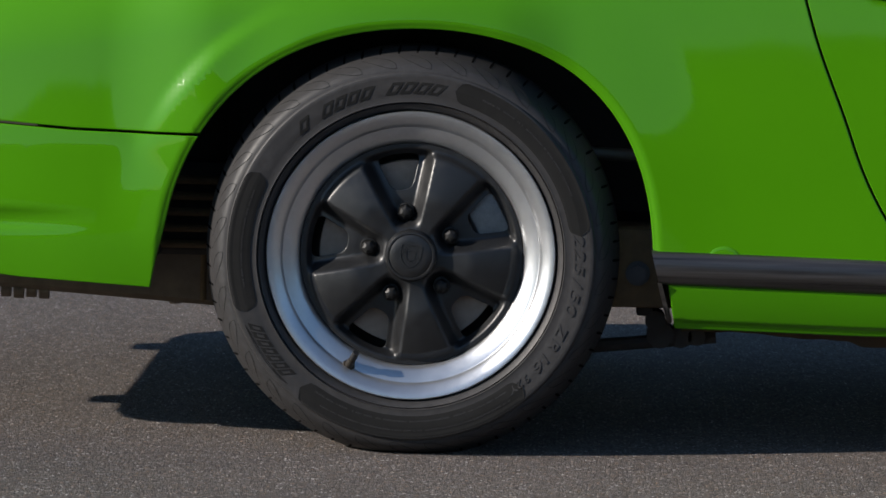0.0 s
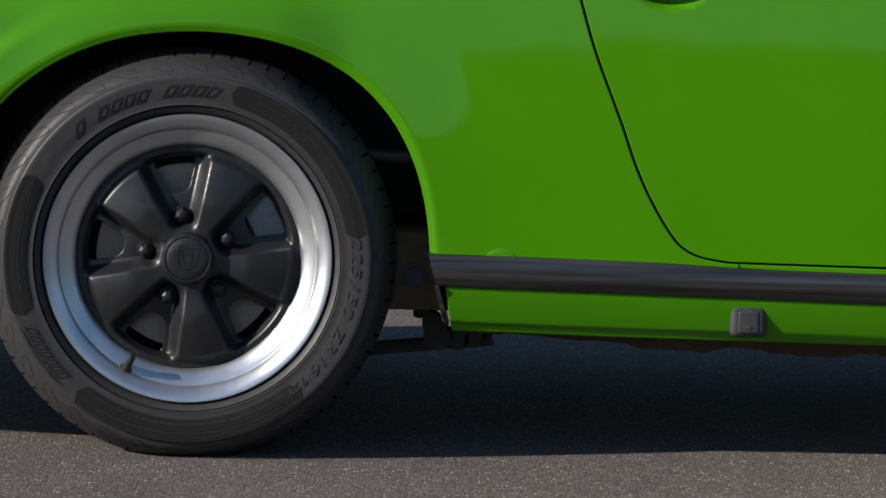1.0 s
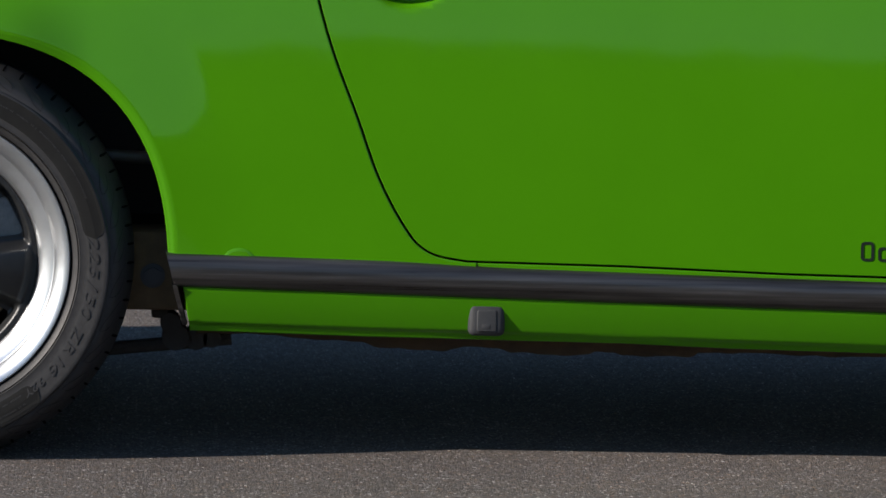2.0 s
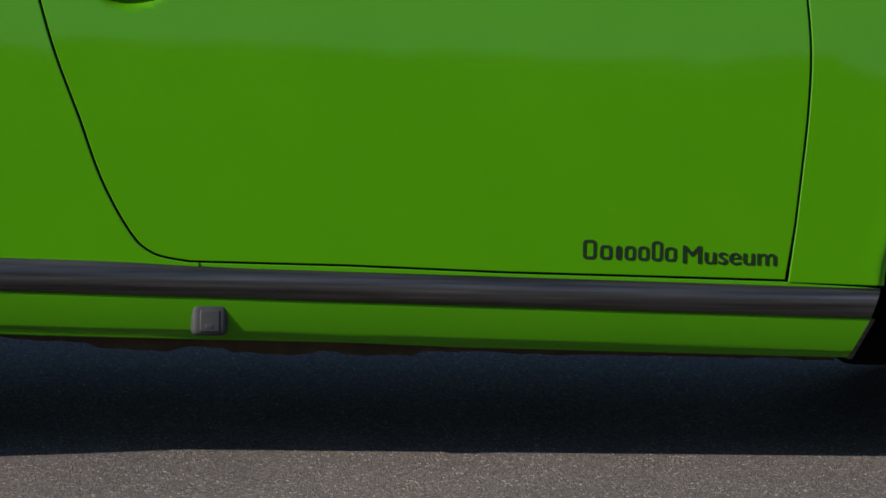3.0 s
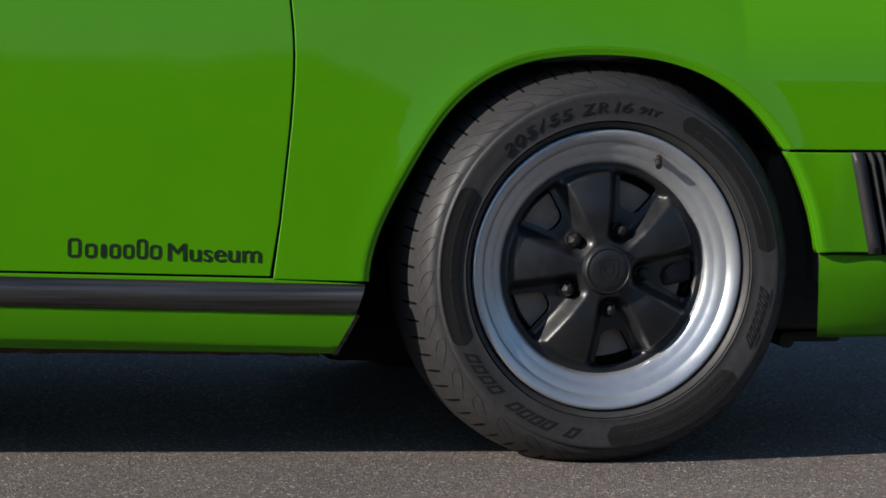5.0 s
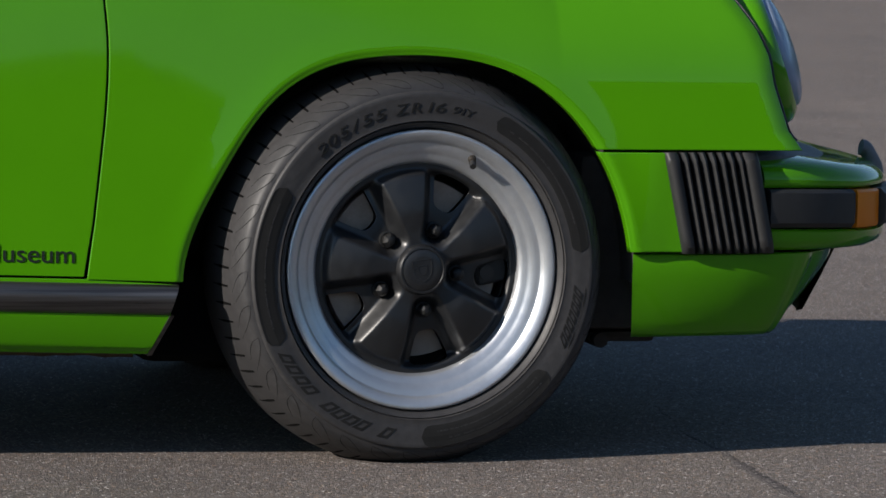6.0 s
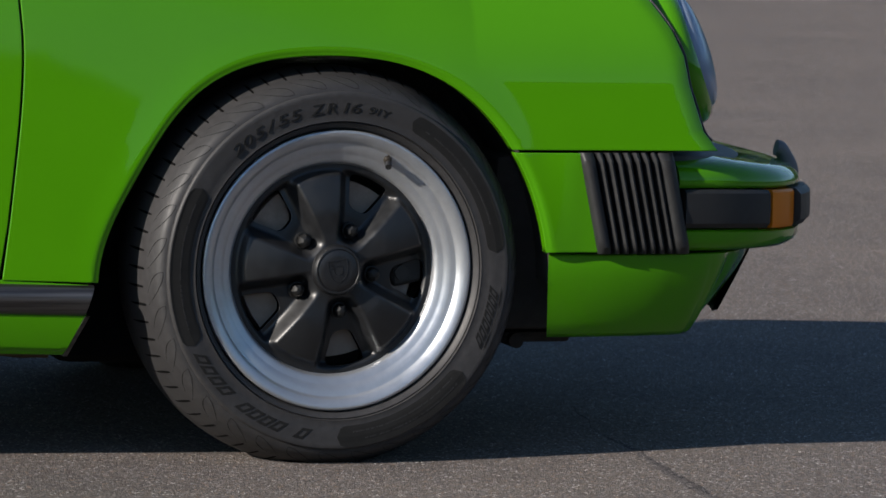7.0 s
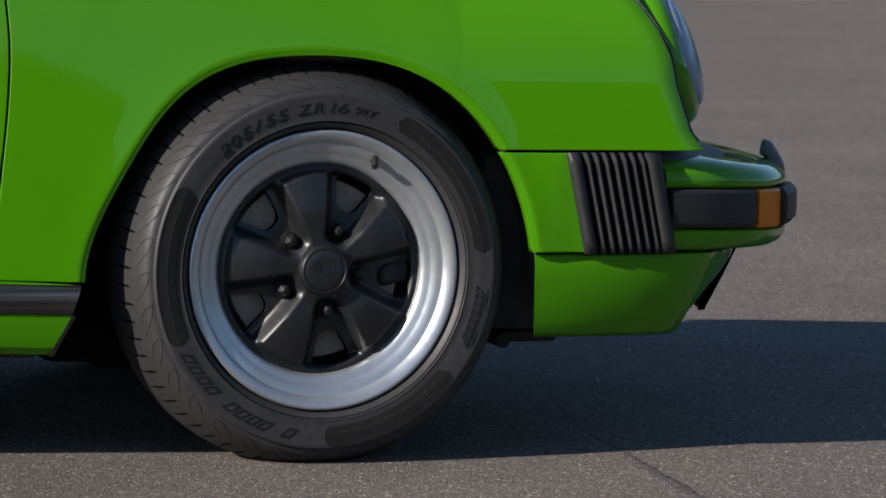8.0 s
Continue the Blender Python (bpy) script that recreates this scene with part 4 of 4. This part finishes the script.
        rows.append([(p.x + o.x * (k - 0.28 * max(0, 0.33 - z) * turned - 0.075 * turned), p.y + o.y * (k + 0.15 * near * max(0, -0.0125 - k) + 0.3 * (0.33 - z) * (1 - turned) * 0.3), z) for k, z in prof])
    bm = loft(rows)
    for v in bm.verts:
        if v.co.x < 2.68 and v.co.y < 0.30:
            v.co.x = max(v.co.x, 2.622 + 0.27 * max(0, v.co.y - 0.040))
    part("front_valance", bm, PAINT, car, "green front valance below the bumper", sharp=50)
    lip = []
    for i, p in enumerate(pts):
        d = (pts[min(i + 1, len(pts) - 1)] - pts[max(i - 1, 0)]).normalized()
        o = Vector((d.y, -d.x))
        if abs(o.x) < 0.93:
            continue
        lip.append([(p.x + o.x * (k - 0.486 * (0.33 - z) - 0.0745), p.y, z) for k, z in ((-0.018, 0.328), (-0.009, 0.328), (-0.011, 0.280), (-0.016, 0.222), (-0.026, 0.220), (-0.030, 0.28))])
    part("spoiler_lip", loft(lip, True), BLACK_RUBBER, car, "black rubber front spoiler edge")


def front_bumper_y(x, z):
    return side_y(min(x, 2.66), z) * (1 - smoothstep(x, 2.60, 2.68)) + lerp(x, PLAN) * smoothstep(x, 2.60, 2.68)


build_front_bumper()


# ---------------------------------------------------------------- headlamp
def build_headlamp():
    m = Matrix.Translation((2.8660, 0.180, 0.638)) @ Matrix.Rotation(radians(-14), 4, "Z") @ Matrix.Rotation(radians(90 - 19.5), 4, "Y")
    ring = revolve([(0.1160, -0.062), (0.1166, -0.020), (0.1170, -0.006), (0.1170, 0.004), (0.1125, 0.0165), (0.104, 0.025), (0.098, 0.028), (0.094, 0.027), (0.092, 0.020)], 80)
    rot90 = Matrix.Rotation(radians(90), 4, "X")
    lens = revolve([(0.0950, 0.0260), (0.0925, 0.0330), (0.0860, 0.0390), (0.0700, 0.0455), (0.045, 0.0505), (0.018, 0.0530), (0.0005, 0.0535)], 64)
    back = revolve([(0.092, 0.020), (0.08, -0.01), (0.05, -0.04), (0.0005, -0.05)], 48)
    head = thing("headlamp", "round headlamp in a green body-coloured ring", "")
    head.parent = car
    for b in (ring, lens, back):
        bmesh.ops.transform(b, matrix=m @ rot90, verts=b.verts)
    part("lamp_ring", ring, PAINT, head, "green headlamp ring")
    part("lamp_glass", lens, LENS, head, "clear bluish headlamp glass")
    part("reflector", back, ALLOY, head)
    line = [(x + 0.0022, side_y(x, z) + 0.0060, z) for z, x in NOSE[2:]]
    part("lamp_seal", tube(spline(line, 4), 0.0026, 8), BLACK_RUBBER, head, "black rubber seal round the lamp")
    return head


headlamp = build_headlamp()

# ---------------------------------------------------------------- upper body

def build_top():
    """Hood, roof, glass and rear deck, closed over the side panels."""
    roof_z = [(-0.62, 0.86), (-0.40, 0.98), (-0.10, 1.13), (0.20, 1.235), (0.50, 1.295), (0.80, 1.315), (1.05, 1.300), (1.20, 1.265), (1.40, 1.14), (1.60, 1.00), (1.78, 0.885)]
    xs = [p[0] for p in roof_z]
    groups = {"roof": [], "windshield": [], "rear_window": [], "side_window": [], "pillar": []}
    rows = []
    for x, z in roof_z:
        zb = lerp(x, ((-0.62, 0.785), (-0.40, 0.824), (-0.20, 0.856), (0.0, 0.870), (0.3, 0.872), (1.8, 0.872)))
        y0 = side_y(max(-0.62, min(x, 1.75)), zb) + 0.10 * (1 - smoothstep(x, -0.62, 0.1))
        lean = (z - zb) * 0.85
        sy = y0 + 0.012 + lean
        row = [(x, y0, zb), (x, y0 + 0.012 + lean * 0.45, zb + 0.003 + max(0, z - 0.063 - zb) * 0.5), (x, sy, max(z - 0.06, zb + 0.004)), (x, sy + 0.05, max(z - 0.02, zb + 0.006)), (x, sy + 0.16, max(z - 0.006, zb + 0.008)), (x, MID, z)]
        full = row + [(px, 2 * MID - py, pz) for px, py, pz in reversed(row[:-1])]
        rows.append(full)
    for i in range(len(rows) - 1):
        xm = (xs[i] + xs[i + 1]) / 2
        for j in range(len(rows[i]) - 1):
            q = (rows[i][j], rows[i][j + 1], rows[i + 1][j + 1], rows[i + 1][j])
            k = min(j, len(rows[i]) - 2 - j)
            if k <= 1:
                key = "side_window" if -0.2 < xm < 1.5 else "pillar"
            elif k == 2:
                key = "pillar"
            else:
                key = "roof" if 0.2 < xm < 1.18 else ("windshield" if xm > 1.1 else "rear_window")
            groups[key].append(q)
    groups["side_window"], right = [q for q in groups["side_window"] if q[0][1] < MID], [q for q in groups["side_window"] if q[0][1] > MID]
    groups["side_window_glass"] = right
    for key, quads in groups.items():
        bm = bmesh.new()
        for q in quads:
            vs = [bm.verts.new(p) for p in q]
            if len({tuple(round(c, 5) for c in p) for p in q}) == 4:
                bm.faces.new(vs)
        bmesh.ops.remove_doubles(bm, verts=bm.verts, dist=1e-4)
        bmesh.ops.recalc_face_normals(bm, faces=bm.faces)
        ob = part(key, bm, GLASS if "win" in key else PAINT, car, sharp=60)
        solid = ob.modifiers.new("thickness", "SOLIDIFY")
        solid.thickness = 0.006
        if "win" in key:
            ob.visible_shadow = False
    # hood and nose
    rows = []
    for x in [1.757 + (2.83 - 1.757) * i / 24 for i in range(25)]:
        zt = lerp(x, ((1.757, 0.880), (1.9, 0.872), (2.2, 0.845), (2.6, 0.800), (2.77, 0.765), (2.96, 0.64)))
        ys = side_y(min(x, 2.74), min(zt, 0.765)) + max(0, x - 2.74) * 1.9
        zc = lerp(x, ((1.757, 0.890), (2.1, 0.835), (2.5, 0.760), (2.83, 0.665)))
        half = [(x, ys + (MID - ys) * f, zt + 0.018 * math.sin(min(1, f / 0.22) * math.pi) * (x > 1.85) + (zc - zt) * smoothstep(f, 0.12, 0.45)) for f in (0, 0.03, 0.07, 0.12, 0.18, 0.25, 0.35, 0.5, 0.75, 1.0)]
        rows.append(half + [(a, 2 * MID - b, c) for a, b, c in reversed(half[:-1])])
    nose = [[(2.83 + 0.030 * k * smoothstep(p[1] if p[1] < MID else 2 * MID - p[1], 0.22, 0.5), p[1], p[2] + (0.47 - p[2]) * k / 4) for p in rows[-1]] for k in range(1, 5)]
    part("hood", loft(rows + nose), PAINT, car, "green front hood", sharp=60)
    # rear deck
    rows = []
    for x in [-1.05 + (0.0 + 1.05) * i / 20 for i in range(21)]:
        zt = lerp(x, ((-1.05, 0.655), (-0.98, 0.690), (-0.6, 0.790), (-0.2, 0.860), (0.0, 0.873)))
        zc = lerp(x, ((-1.05, 0.66), (-0.8, 0.78), (-0.62, 0.862), (-0.4, 0.90), (0.0, 0.90)))
        ys = side_y(x, zt)
        half = [(x, ys + (MID - ys) * f, zt + (zc - zt) * smoothstep(f, 0.0, 0.4) + 0.01 * math.sin(f * math.pi)) for f in (0, 0.05, 0.12, 0.25, 0.5, 0.75, 1.0)]
        rows.append(half + [(a, 2 * MID - b, c) for a, b, c in reversed(half[:-1])])
    tail = [[(-1.05 - 0.012 * k, p[1] + (MID - p[1]) * 0.04 * k, p[2] + (0.46 - p[2]) * k / 4) for p in rows[0]] for k in range(1, 5)]
    part("rear_deck", loft(list(reversed(tail)) + rows), PAINT, car, "green rear deck", sharp=60)
    for far in (False, True):
        corner = []
        for k in range(5):
            b = tail[k - 1][0] if k else rows[0][0]
            z = b[2]
            a = (-0.975, side_y(-0.975, max(z, 0.5)) + 0.004, min(z, 0.686))
            m = (-0.5 * (0.975 - b[0]) - 0.01, a[1] + (b[1] - a[1]) * 0.35, (a[2] + b[2]) / 2)
            corner.append([(x, 2 * MID - y if far else y, zz) for x, y, zz in (a, m, b)])
        part("rear_corner", loft(corner), PAINT, car, "green rear body corner", sharp=60)
    part("cabin_interior", rounded_box((-0.30, 0.22, 0.34), (1.62, 2 * MID - 0.22, 0.800), 0.05, 3), INTERIOR, car, "dark cabin trim behind the glass")
    for y in (0.50, 1.14):
        part("seat_back", merge(rounded_box((0.52, y - 0.23, 0.74), (0.70, y + 0.23, 1.02), 0.06, 3), rounded_box((0.55, y - 0.12, 1.00), (0.66, y + 0.12, 1.12), 0.04, 3)), INTERIOR, car, "dark seat back")


build_top()


def build_rear_bumper():
    half = [(-0.93, 0.070), (-1.00, 0.095), (-1.045, 0.145), (-1.068, 0.23), (-1.078, 0.45), (-1.082, MID)]
    pts = half + [(x, 2 * MID - y) for x, y in reversed(half[:-1])]
    prof = [(0.04, 0.475), (0.0, 0.47), (-0.012, 0.445), (-0.012, 0.40), (0.0, 0.36), (0.018, 0.30), (0.036, 0.272), (0.12, 0.272), (0.12, 0.475)]
    c = Vector((-0.4, MID))
    rows = []
    for x, y in pts:
        d = (c - Vector((x, y))).normalized()
        rows.append([(x + d.x * k, y + d.y * k, z) for k, z in prof])
    part("rear_bumper", loft(rows, True), PAINT, car, "green rear impact bumper")
    for y in (MID - 0.41, MID + 0.41):
        bm = rounded_box((-1.098, y - 0.055, 0.266), (-1.00, y + 0.055, 0.500), 0.020, 3)
        for v in bm.verts:
            v.co.x += 0.030 * smoothstep(v.co.z, 0.36, 0.50)
        part("bumperette", bm, BLACK_RUBBER, car, "black rubber bumperette")


build_rear_bumper()


# ---------------------------------------------------------------- underside
def build_underside():
    part("floor_pan", rounded_box((0.42, 0.125, 0.187), (1.86, 2 * MID - 0.125, 0.33), 0.02, 2), DARK, car, "dark undersealed floor pan")
    part("front_tray", rounded_box((2.565, 0.165, 0.197), (2.86, 2 * MID - 0.165, 0.48), 0.02, 2), DARK, car)
    part("centre_tunnel_front", rounded_box((1.84, 0.33, 0.20), (2.66, 2 * MID - 0.33, 0.62), 0.03, 2), DARK, car)
    part("engine_bay", rounded_box((-0.95, 0.33, 0.30), (0.44, 2 * MID - 0.33, 0.66), 0.03, 2), DARK, car)
    for x, rho, name in ((-0.002, R_ARCH, "rear_wheel_liner"), (2.262, F_ARCH, "front_wheel_liner")):
        rows = [[(x + (px - x) * s, y, 0.28 + (pz - 0.28) * s) for px, pz in rho] for y, s in ((0.045, 1.03), (0.10, 1.05), (0.34, 1.05))]
        part(name, loft(rows), DARK, car)
    part("sill_box", rounded_box((0.43, 0.10, 0.190), (1.85, 0.17, 0.86), 0.01, 1), DARK, car)
    part("sill_box", rounded_box((0.43, 2 * MID - 0.17, 0.190), (1.85, 2 * MID - 0.10, 0.86), 0.01, 1), DARK, car)
    part("torsion_tube_cover", rounded_box((0.290, 0.11, 0.222), (0.425, 0.30, 0.345), 0.012, 2), RUST, car, "dusty brown torsion tube cover")
    part("cover_bolt", merge(cylinder((0.346, 0.115, 0.276), (0.346, 0.098, 0.276), 0.0145, 6), cylinder((0.346, 0.115, 0.276), (0.346, 0.106, 0.276), 0.019, 20)), PLASTIC, car, "dark bolt head")
    part("trailing_arm", tube([(0.18, 0.20, 0.150), (0.28, 0.20, 0.153), (0.38, 0.20, 0.163), (0.47, 0.20, 0.172)], 0.011, 10), DARK, car)
    part("arm_bush", merge(cylinder((0.383, 0.17, 0.175), (0.383, 0.24, 0.175), 0.021, 16), cylinder((0.415, 0.18, 0.172), (0.415, 0.24, 0.172), 0.018, 12), cylinder((0.440, 0.18, 0.172), (0.440, 0.24, 0.172), 0.014, 12)), DARK, car)
    part("brake_line_clip", merge(rounded_box((0.345, 0.16, 0.205), (0.372, 0.2, 0.235), 0.006, 2), cylinder((0.375, 0.16, 0.198), (0.375, 0.22, 0.198), 0.016, 14)), DARK, car)
    part("bump_stop_bar", cylinder((0.24, 0.10, 0.462), (0.34, 0.10, 0.458), 0.010, 14), BLACK_RUBBER, car)
    bm = merge(rounded_box((-0.72, 0.28, 0.190), (-0.28, 0.75, 0.300), 0.020, 3), cylinder((-0.386, 0.30, 0.24), (-0.38, 0.30, 0.188), 0.010, 8))
    for v in bm.verts:
        v.co.z -= 0.066 * (v.co.x + 0.28)
    part("muffler", bm, MUFFLER, car, "dull brown exhaust silencer")
    part("silencer_strap", rounded_box((-0.340, 0.275, 0.200), (-0.330, 0.30, 0.29), 0.003, 1), RUST, car, "brown metal silencer strap")
    block = part("heat_exchanger", rounded_box((-0.42, 0.26, 0.275), (-0.20, 0.33, 0.420), 0.008, 1), DARK, car)
    for i in range(5):
        part("cooling_fin", rounded_box((-0.41, 0.235, 0.288 + 0.025 * i), (-0.22, 0.275, 0.300 + 0.025 * i), 0.004, 1), RUST, block, "dusty brown fin")
    part("exhaust_clamp", merge(*[cylinder((-0.655 + 0.020 * i, 0.30, 0.211), (-0.640 + 0.020 * i, 0.30, 0.211), 0.012 + 0.002 * (i % 2), 14) for i in range(4)]), MUFFLER, car, "brown exhaust clamp")
    part("front_stabiliser", merge(rounded_box((2.60, 0.22, 0.172), (2.71, 0.34, 0.190), 0.008, 2), cylinder((2.615, 0.2, 0.176), (2.615, 0.36, 0.176), 0.012, 12)), DARK, car)
    # coloured near-black to paint the deep shade behind the sill's end
    part("front_stone_guard", rounded_box((1.855, 0.16, 0.146), (2.03, 0.34, 0.30), 0.03, 3), SHADE_BLACK, car)
    low, high = [], []
    n = 220
    for i in range(n + 1):
        x = 0.415 + 1.42 * i / n
        line = 0.186 - 0.0145 * (x - 0.5)
        rag = 0.5 + 0.5 * noise.noise((x * 9, 0, 3)) + 0.35 * noise.noise((x * 31, 0, 8))
        clod = lerp(x, ((0.42, -0.008), (0.55, -0.006), (0.67, -0.002), (0.69, 0.007), (0.80, 0.009), (0.83, 0.001), (0.88, 0.002), (0.90, 0.009), (1.02, 0.010), (1.03, 0.003), (1.06, 0.003), (1.07, 0.008), (1.18, 0.008), (1.19, 0.000), (1.85, -0.002)))
        low.append((x, 0.100 + 0.006 * noise.noise((x * 20, 5, 0)), line - 0.002 - clod - 0.007 * max(0, rag)))
        high.append((x, 0.080, line + 0.012))
    part("undercoat_edge", loft([low, high]), CRUST, car, "ragged brown undercoat along the sill seam")


build_underside()


# ---------------------------------------------------------------- door lettering and handle
def build_lettering():
    sheet = thing("door_lettering", "dark green stick-on lettering on the lower door", "")
    sheet.parent = car
    cu = bpy.data.curves.new("word", "FONT")
    cu.body, cu.size, cu.extrude, cu.offset = "Museum", 0.040, 0.0004, 0.0
    ob = bpy.data.objects.new("word", cu)
    me = ob.to_mesh()
    bm = bmesh.new()
    bm.from_mesh(me)
    ob.to_mesh_clear()
    bpy.data.objects.remove(ob)
    x1 = max(v.co.x for v in bm.verts)
    for v in bm.verts:
        x = 1.5790 + v.co.x * (1.7270 - 1.5790) / x1
        z = 0.3185 - 0.0185 * (x - 1.594) + v.co.y * 0.99
        v.co = Vector((x, door_y(x, z) - 0.0010 - 0.5 * v.co.z, z))
    twin = bm.copy()
    for v in twin.verts:
        v.co += Vector((0.0005, -0.0003, 0.0003))
    part("word", merge(bm, twin), DECAL, sheet, smooth=False)
    for x, h, w in ((1.4275, 0.030, 0.0205), (1.4540, 0.0225, 0.0185), (1.4785, 0.0225, 0.0090), (1.4920, 0.0225, 0.0170), (1.5130, 0.0225, 0.0170), (1.5340, 0.0310, 0.0170), (1.5545, 0.0225, 0.0180)):
        t, z0, bm = 0.0044, 0.3230 - 0.0195 * (x - 1.4355), bmesh.new()
        rings = [[bm.verts.new((x + p.x, door_y(x + p.x, z0 + p.y) - 0.0010, z0 + p.y)) for p in rounded_outline([(c, c), (w - c, c), (w - c, h - c), (c, h - c)], max(0.0012, 0.0070 - c), 4)]
                 for c in (0.0, min(t, w * 0.45))]
        for a in range(len(rings[0])):
            b = (a + 1) % len(rings[0])
            bm.faces.new((rings[0][a], rings[0][b], rings[1][b], rings[1][a]))
        part("letter_block", bm, DECAL, sheet, smooth=False)


build_lettering()


def build_side_plug():
    bm = revolve([(0.0005, -0.0007), (0.022, -0.0007), (0.0262, -0.0004), (0.0280, 0.0005), (0.0284, 0.006)], 40)
    bmesh.ops.translate(bm, verts=bm.verts, vec=(0.476, side_y(0.476, 0.30), 0.3005))
    part("torsion_bar_plug", bm, PAINT, car, "small round green cover above the sill trim")


build_side_plug()


def build_handle():
    handle = part("door_handle", rounded_box((0.644, 0.036, 0.7240), (0.812, 0.049, 0.7450), 0.006, 3), BLACK_RUBBER, car, "black door handle")
    for x in (0.654, 0.802):
        part("handle_foot", rounded_box((x - 0.010, 0.043, 0.7260), (x + 0.010, side_y(x, 0.735) + 0.004, 0.7430), 0.004, 2), BLACK_RUBBER, handle)


build_handle()

# ---------------------------------------------------------------- far side of the car
def mirrored(ob, parent, turn):
    twin = ob.copy()
    scene.collection.objects.link(twin)
    twin.parent = parent
    if turn:
        twin.matrix_basis = Matrix.Translation((0, 2 * MID, 0)) @ Matrix.Diagonal((1, -1, 1, 1))
    for o in ob.children:
        mirrored(o, twin, False)


for ob in side + [o for o in car.children if o.name in ("front_bumper_side", "sill_trim", "headlamp", "bumper_bellows")]:
    mirrored(ob, car, True)
far_wheel(rear_wheel, REAR, 0, 0.0)
far_wheel(front_wheel, FRONT, 5.2, 0.030)


# ---------------------------------------------------------------- far woods behind the camera, seen in the paint
def build_woods():
    """A ring of tree crowns beyond the tarmac, open towards the sun."""
    rng = random.Random(7)
    ico = bmesh.new()
    bmesh.ops.create_icosphere(ico, subdivisions=1, radius=1.0)
    ico.verts.ensure_lookup_table()
    ball = [v.co.copy() for v in ico.verts]
    tri = [tuple(v.index for v in f.verts) for f in ico.faces]
    ico.free()
    verts, faces = [], []
    for i in range(27000):
        az = rng.uniform(-21, 215)
        a = radians(az - 90)
        d = rng.uniform(70, 84)
        h = 8.85 * d / 77 + 0.05 * math.sin(a * 31) + 0.08 * math.sin(a * 77) - 3.4 * (1 - smoothstep(az, -21, -9))
        z = h * (1 - rng.random() ** (2.0 if i % 3 == 0 else 0.75) * 0.99)
        r, base = rng.uniform(0.45, 0.95) * (0.6 if z > 0.93 * h else 1.0), len(verts)
        c = Vector((d * math.cos(a), d * math.sin(a), z))
        verts.extend(c + p * (r * rng.uniform(0.7, 1.25)) for p in ball)
        faces.extend(tuple(base + k for k in f) for f in tri)
    me = bpy.data.meshes.new("woods")
    me.from_pydata(verts, [], faces)
    ob = link_mesh("woods", me, LEAF, None, smooth=False)
    tagged(ob, "dark green belt of far trees", "trees", kind="stuff")


build_woods()
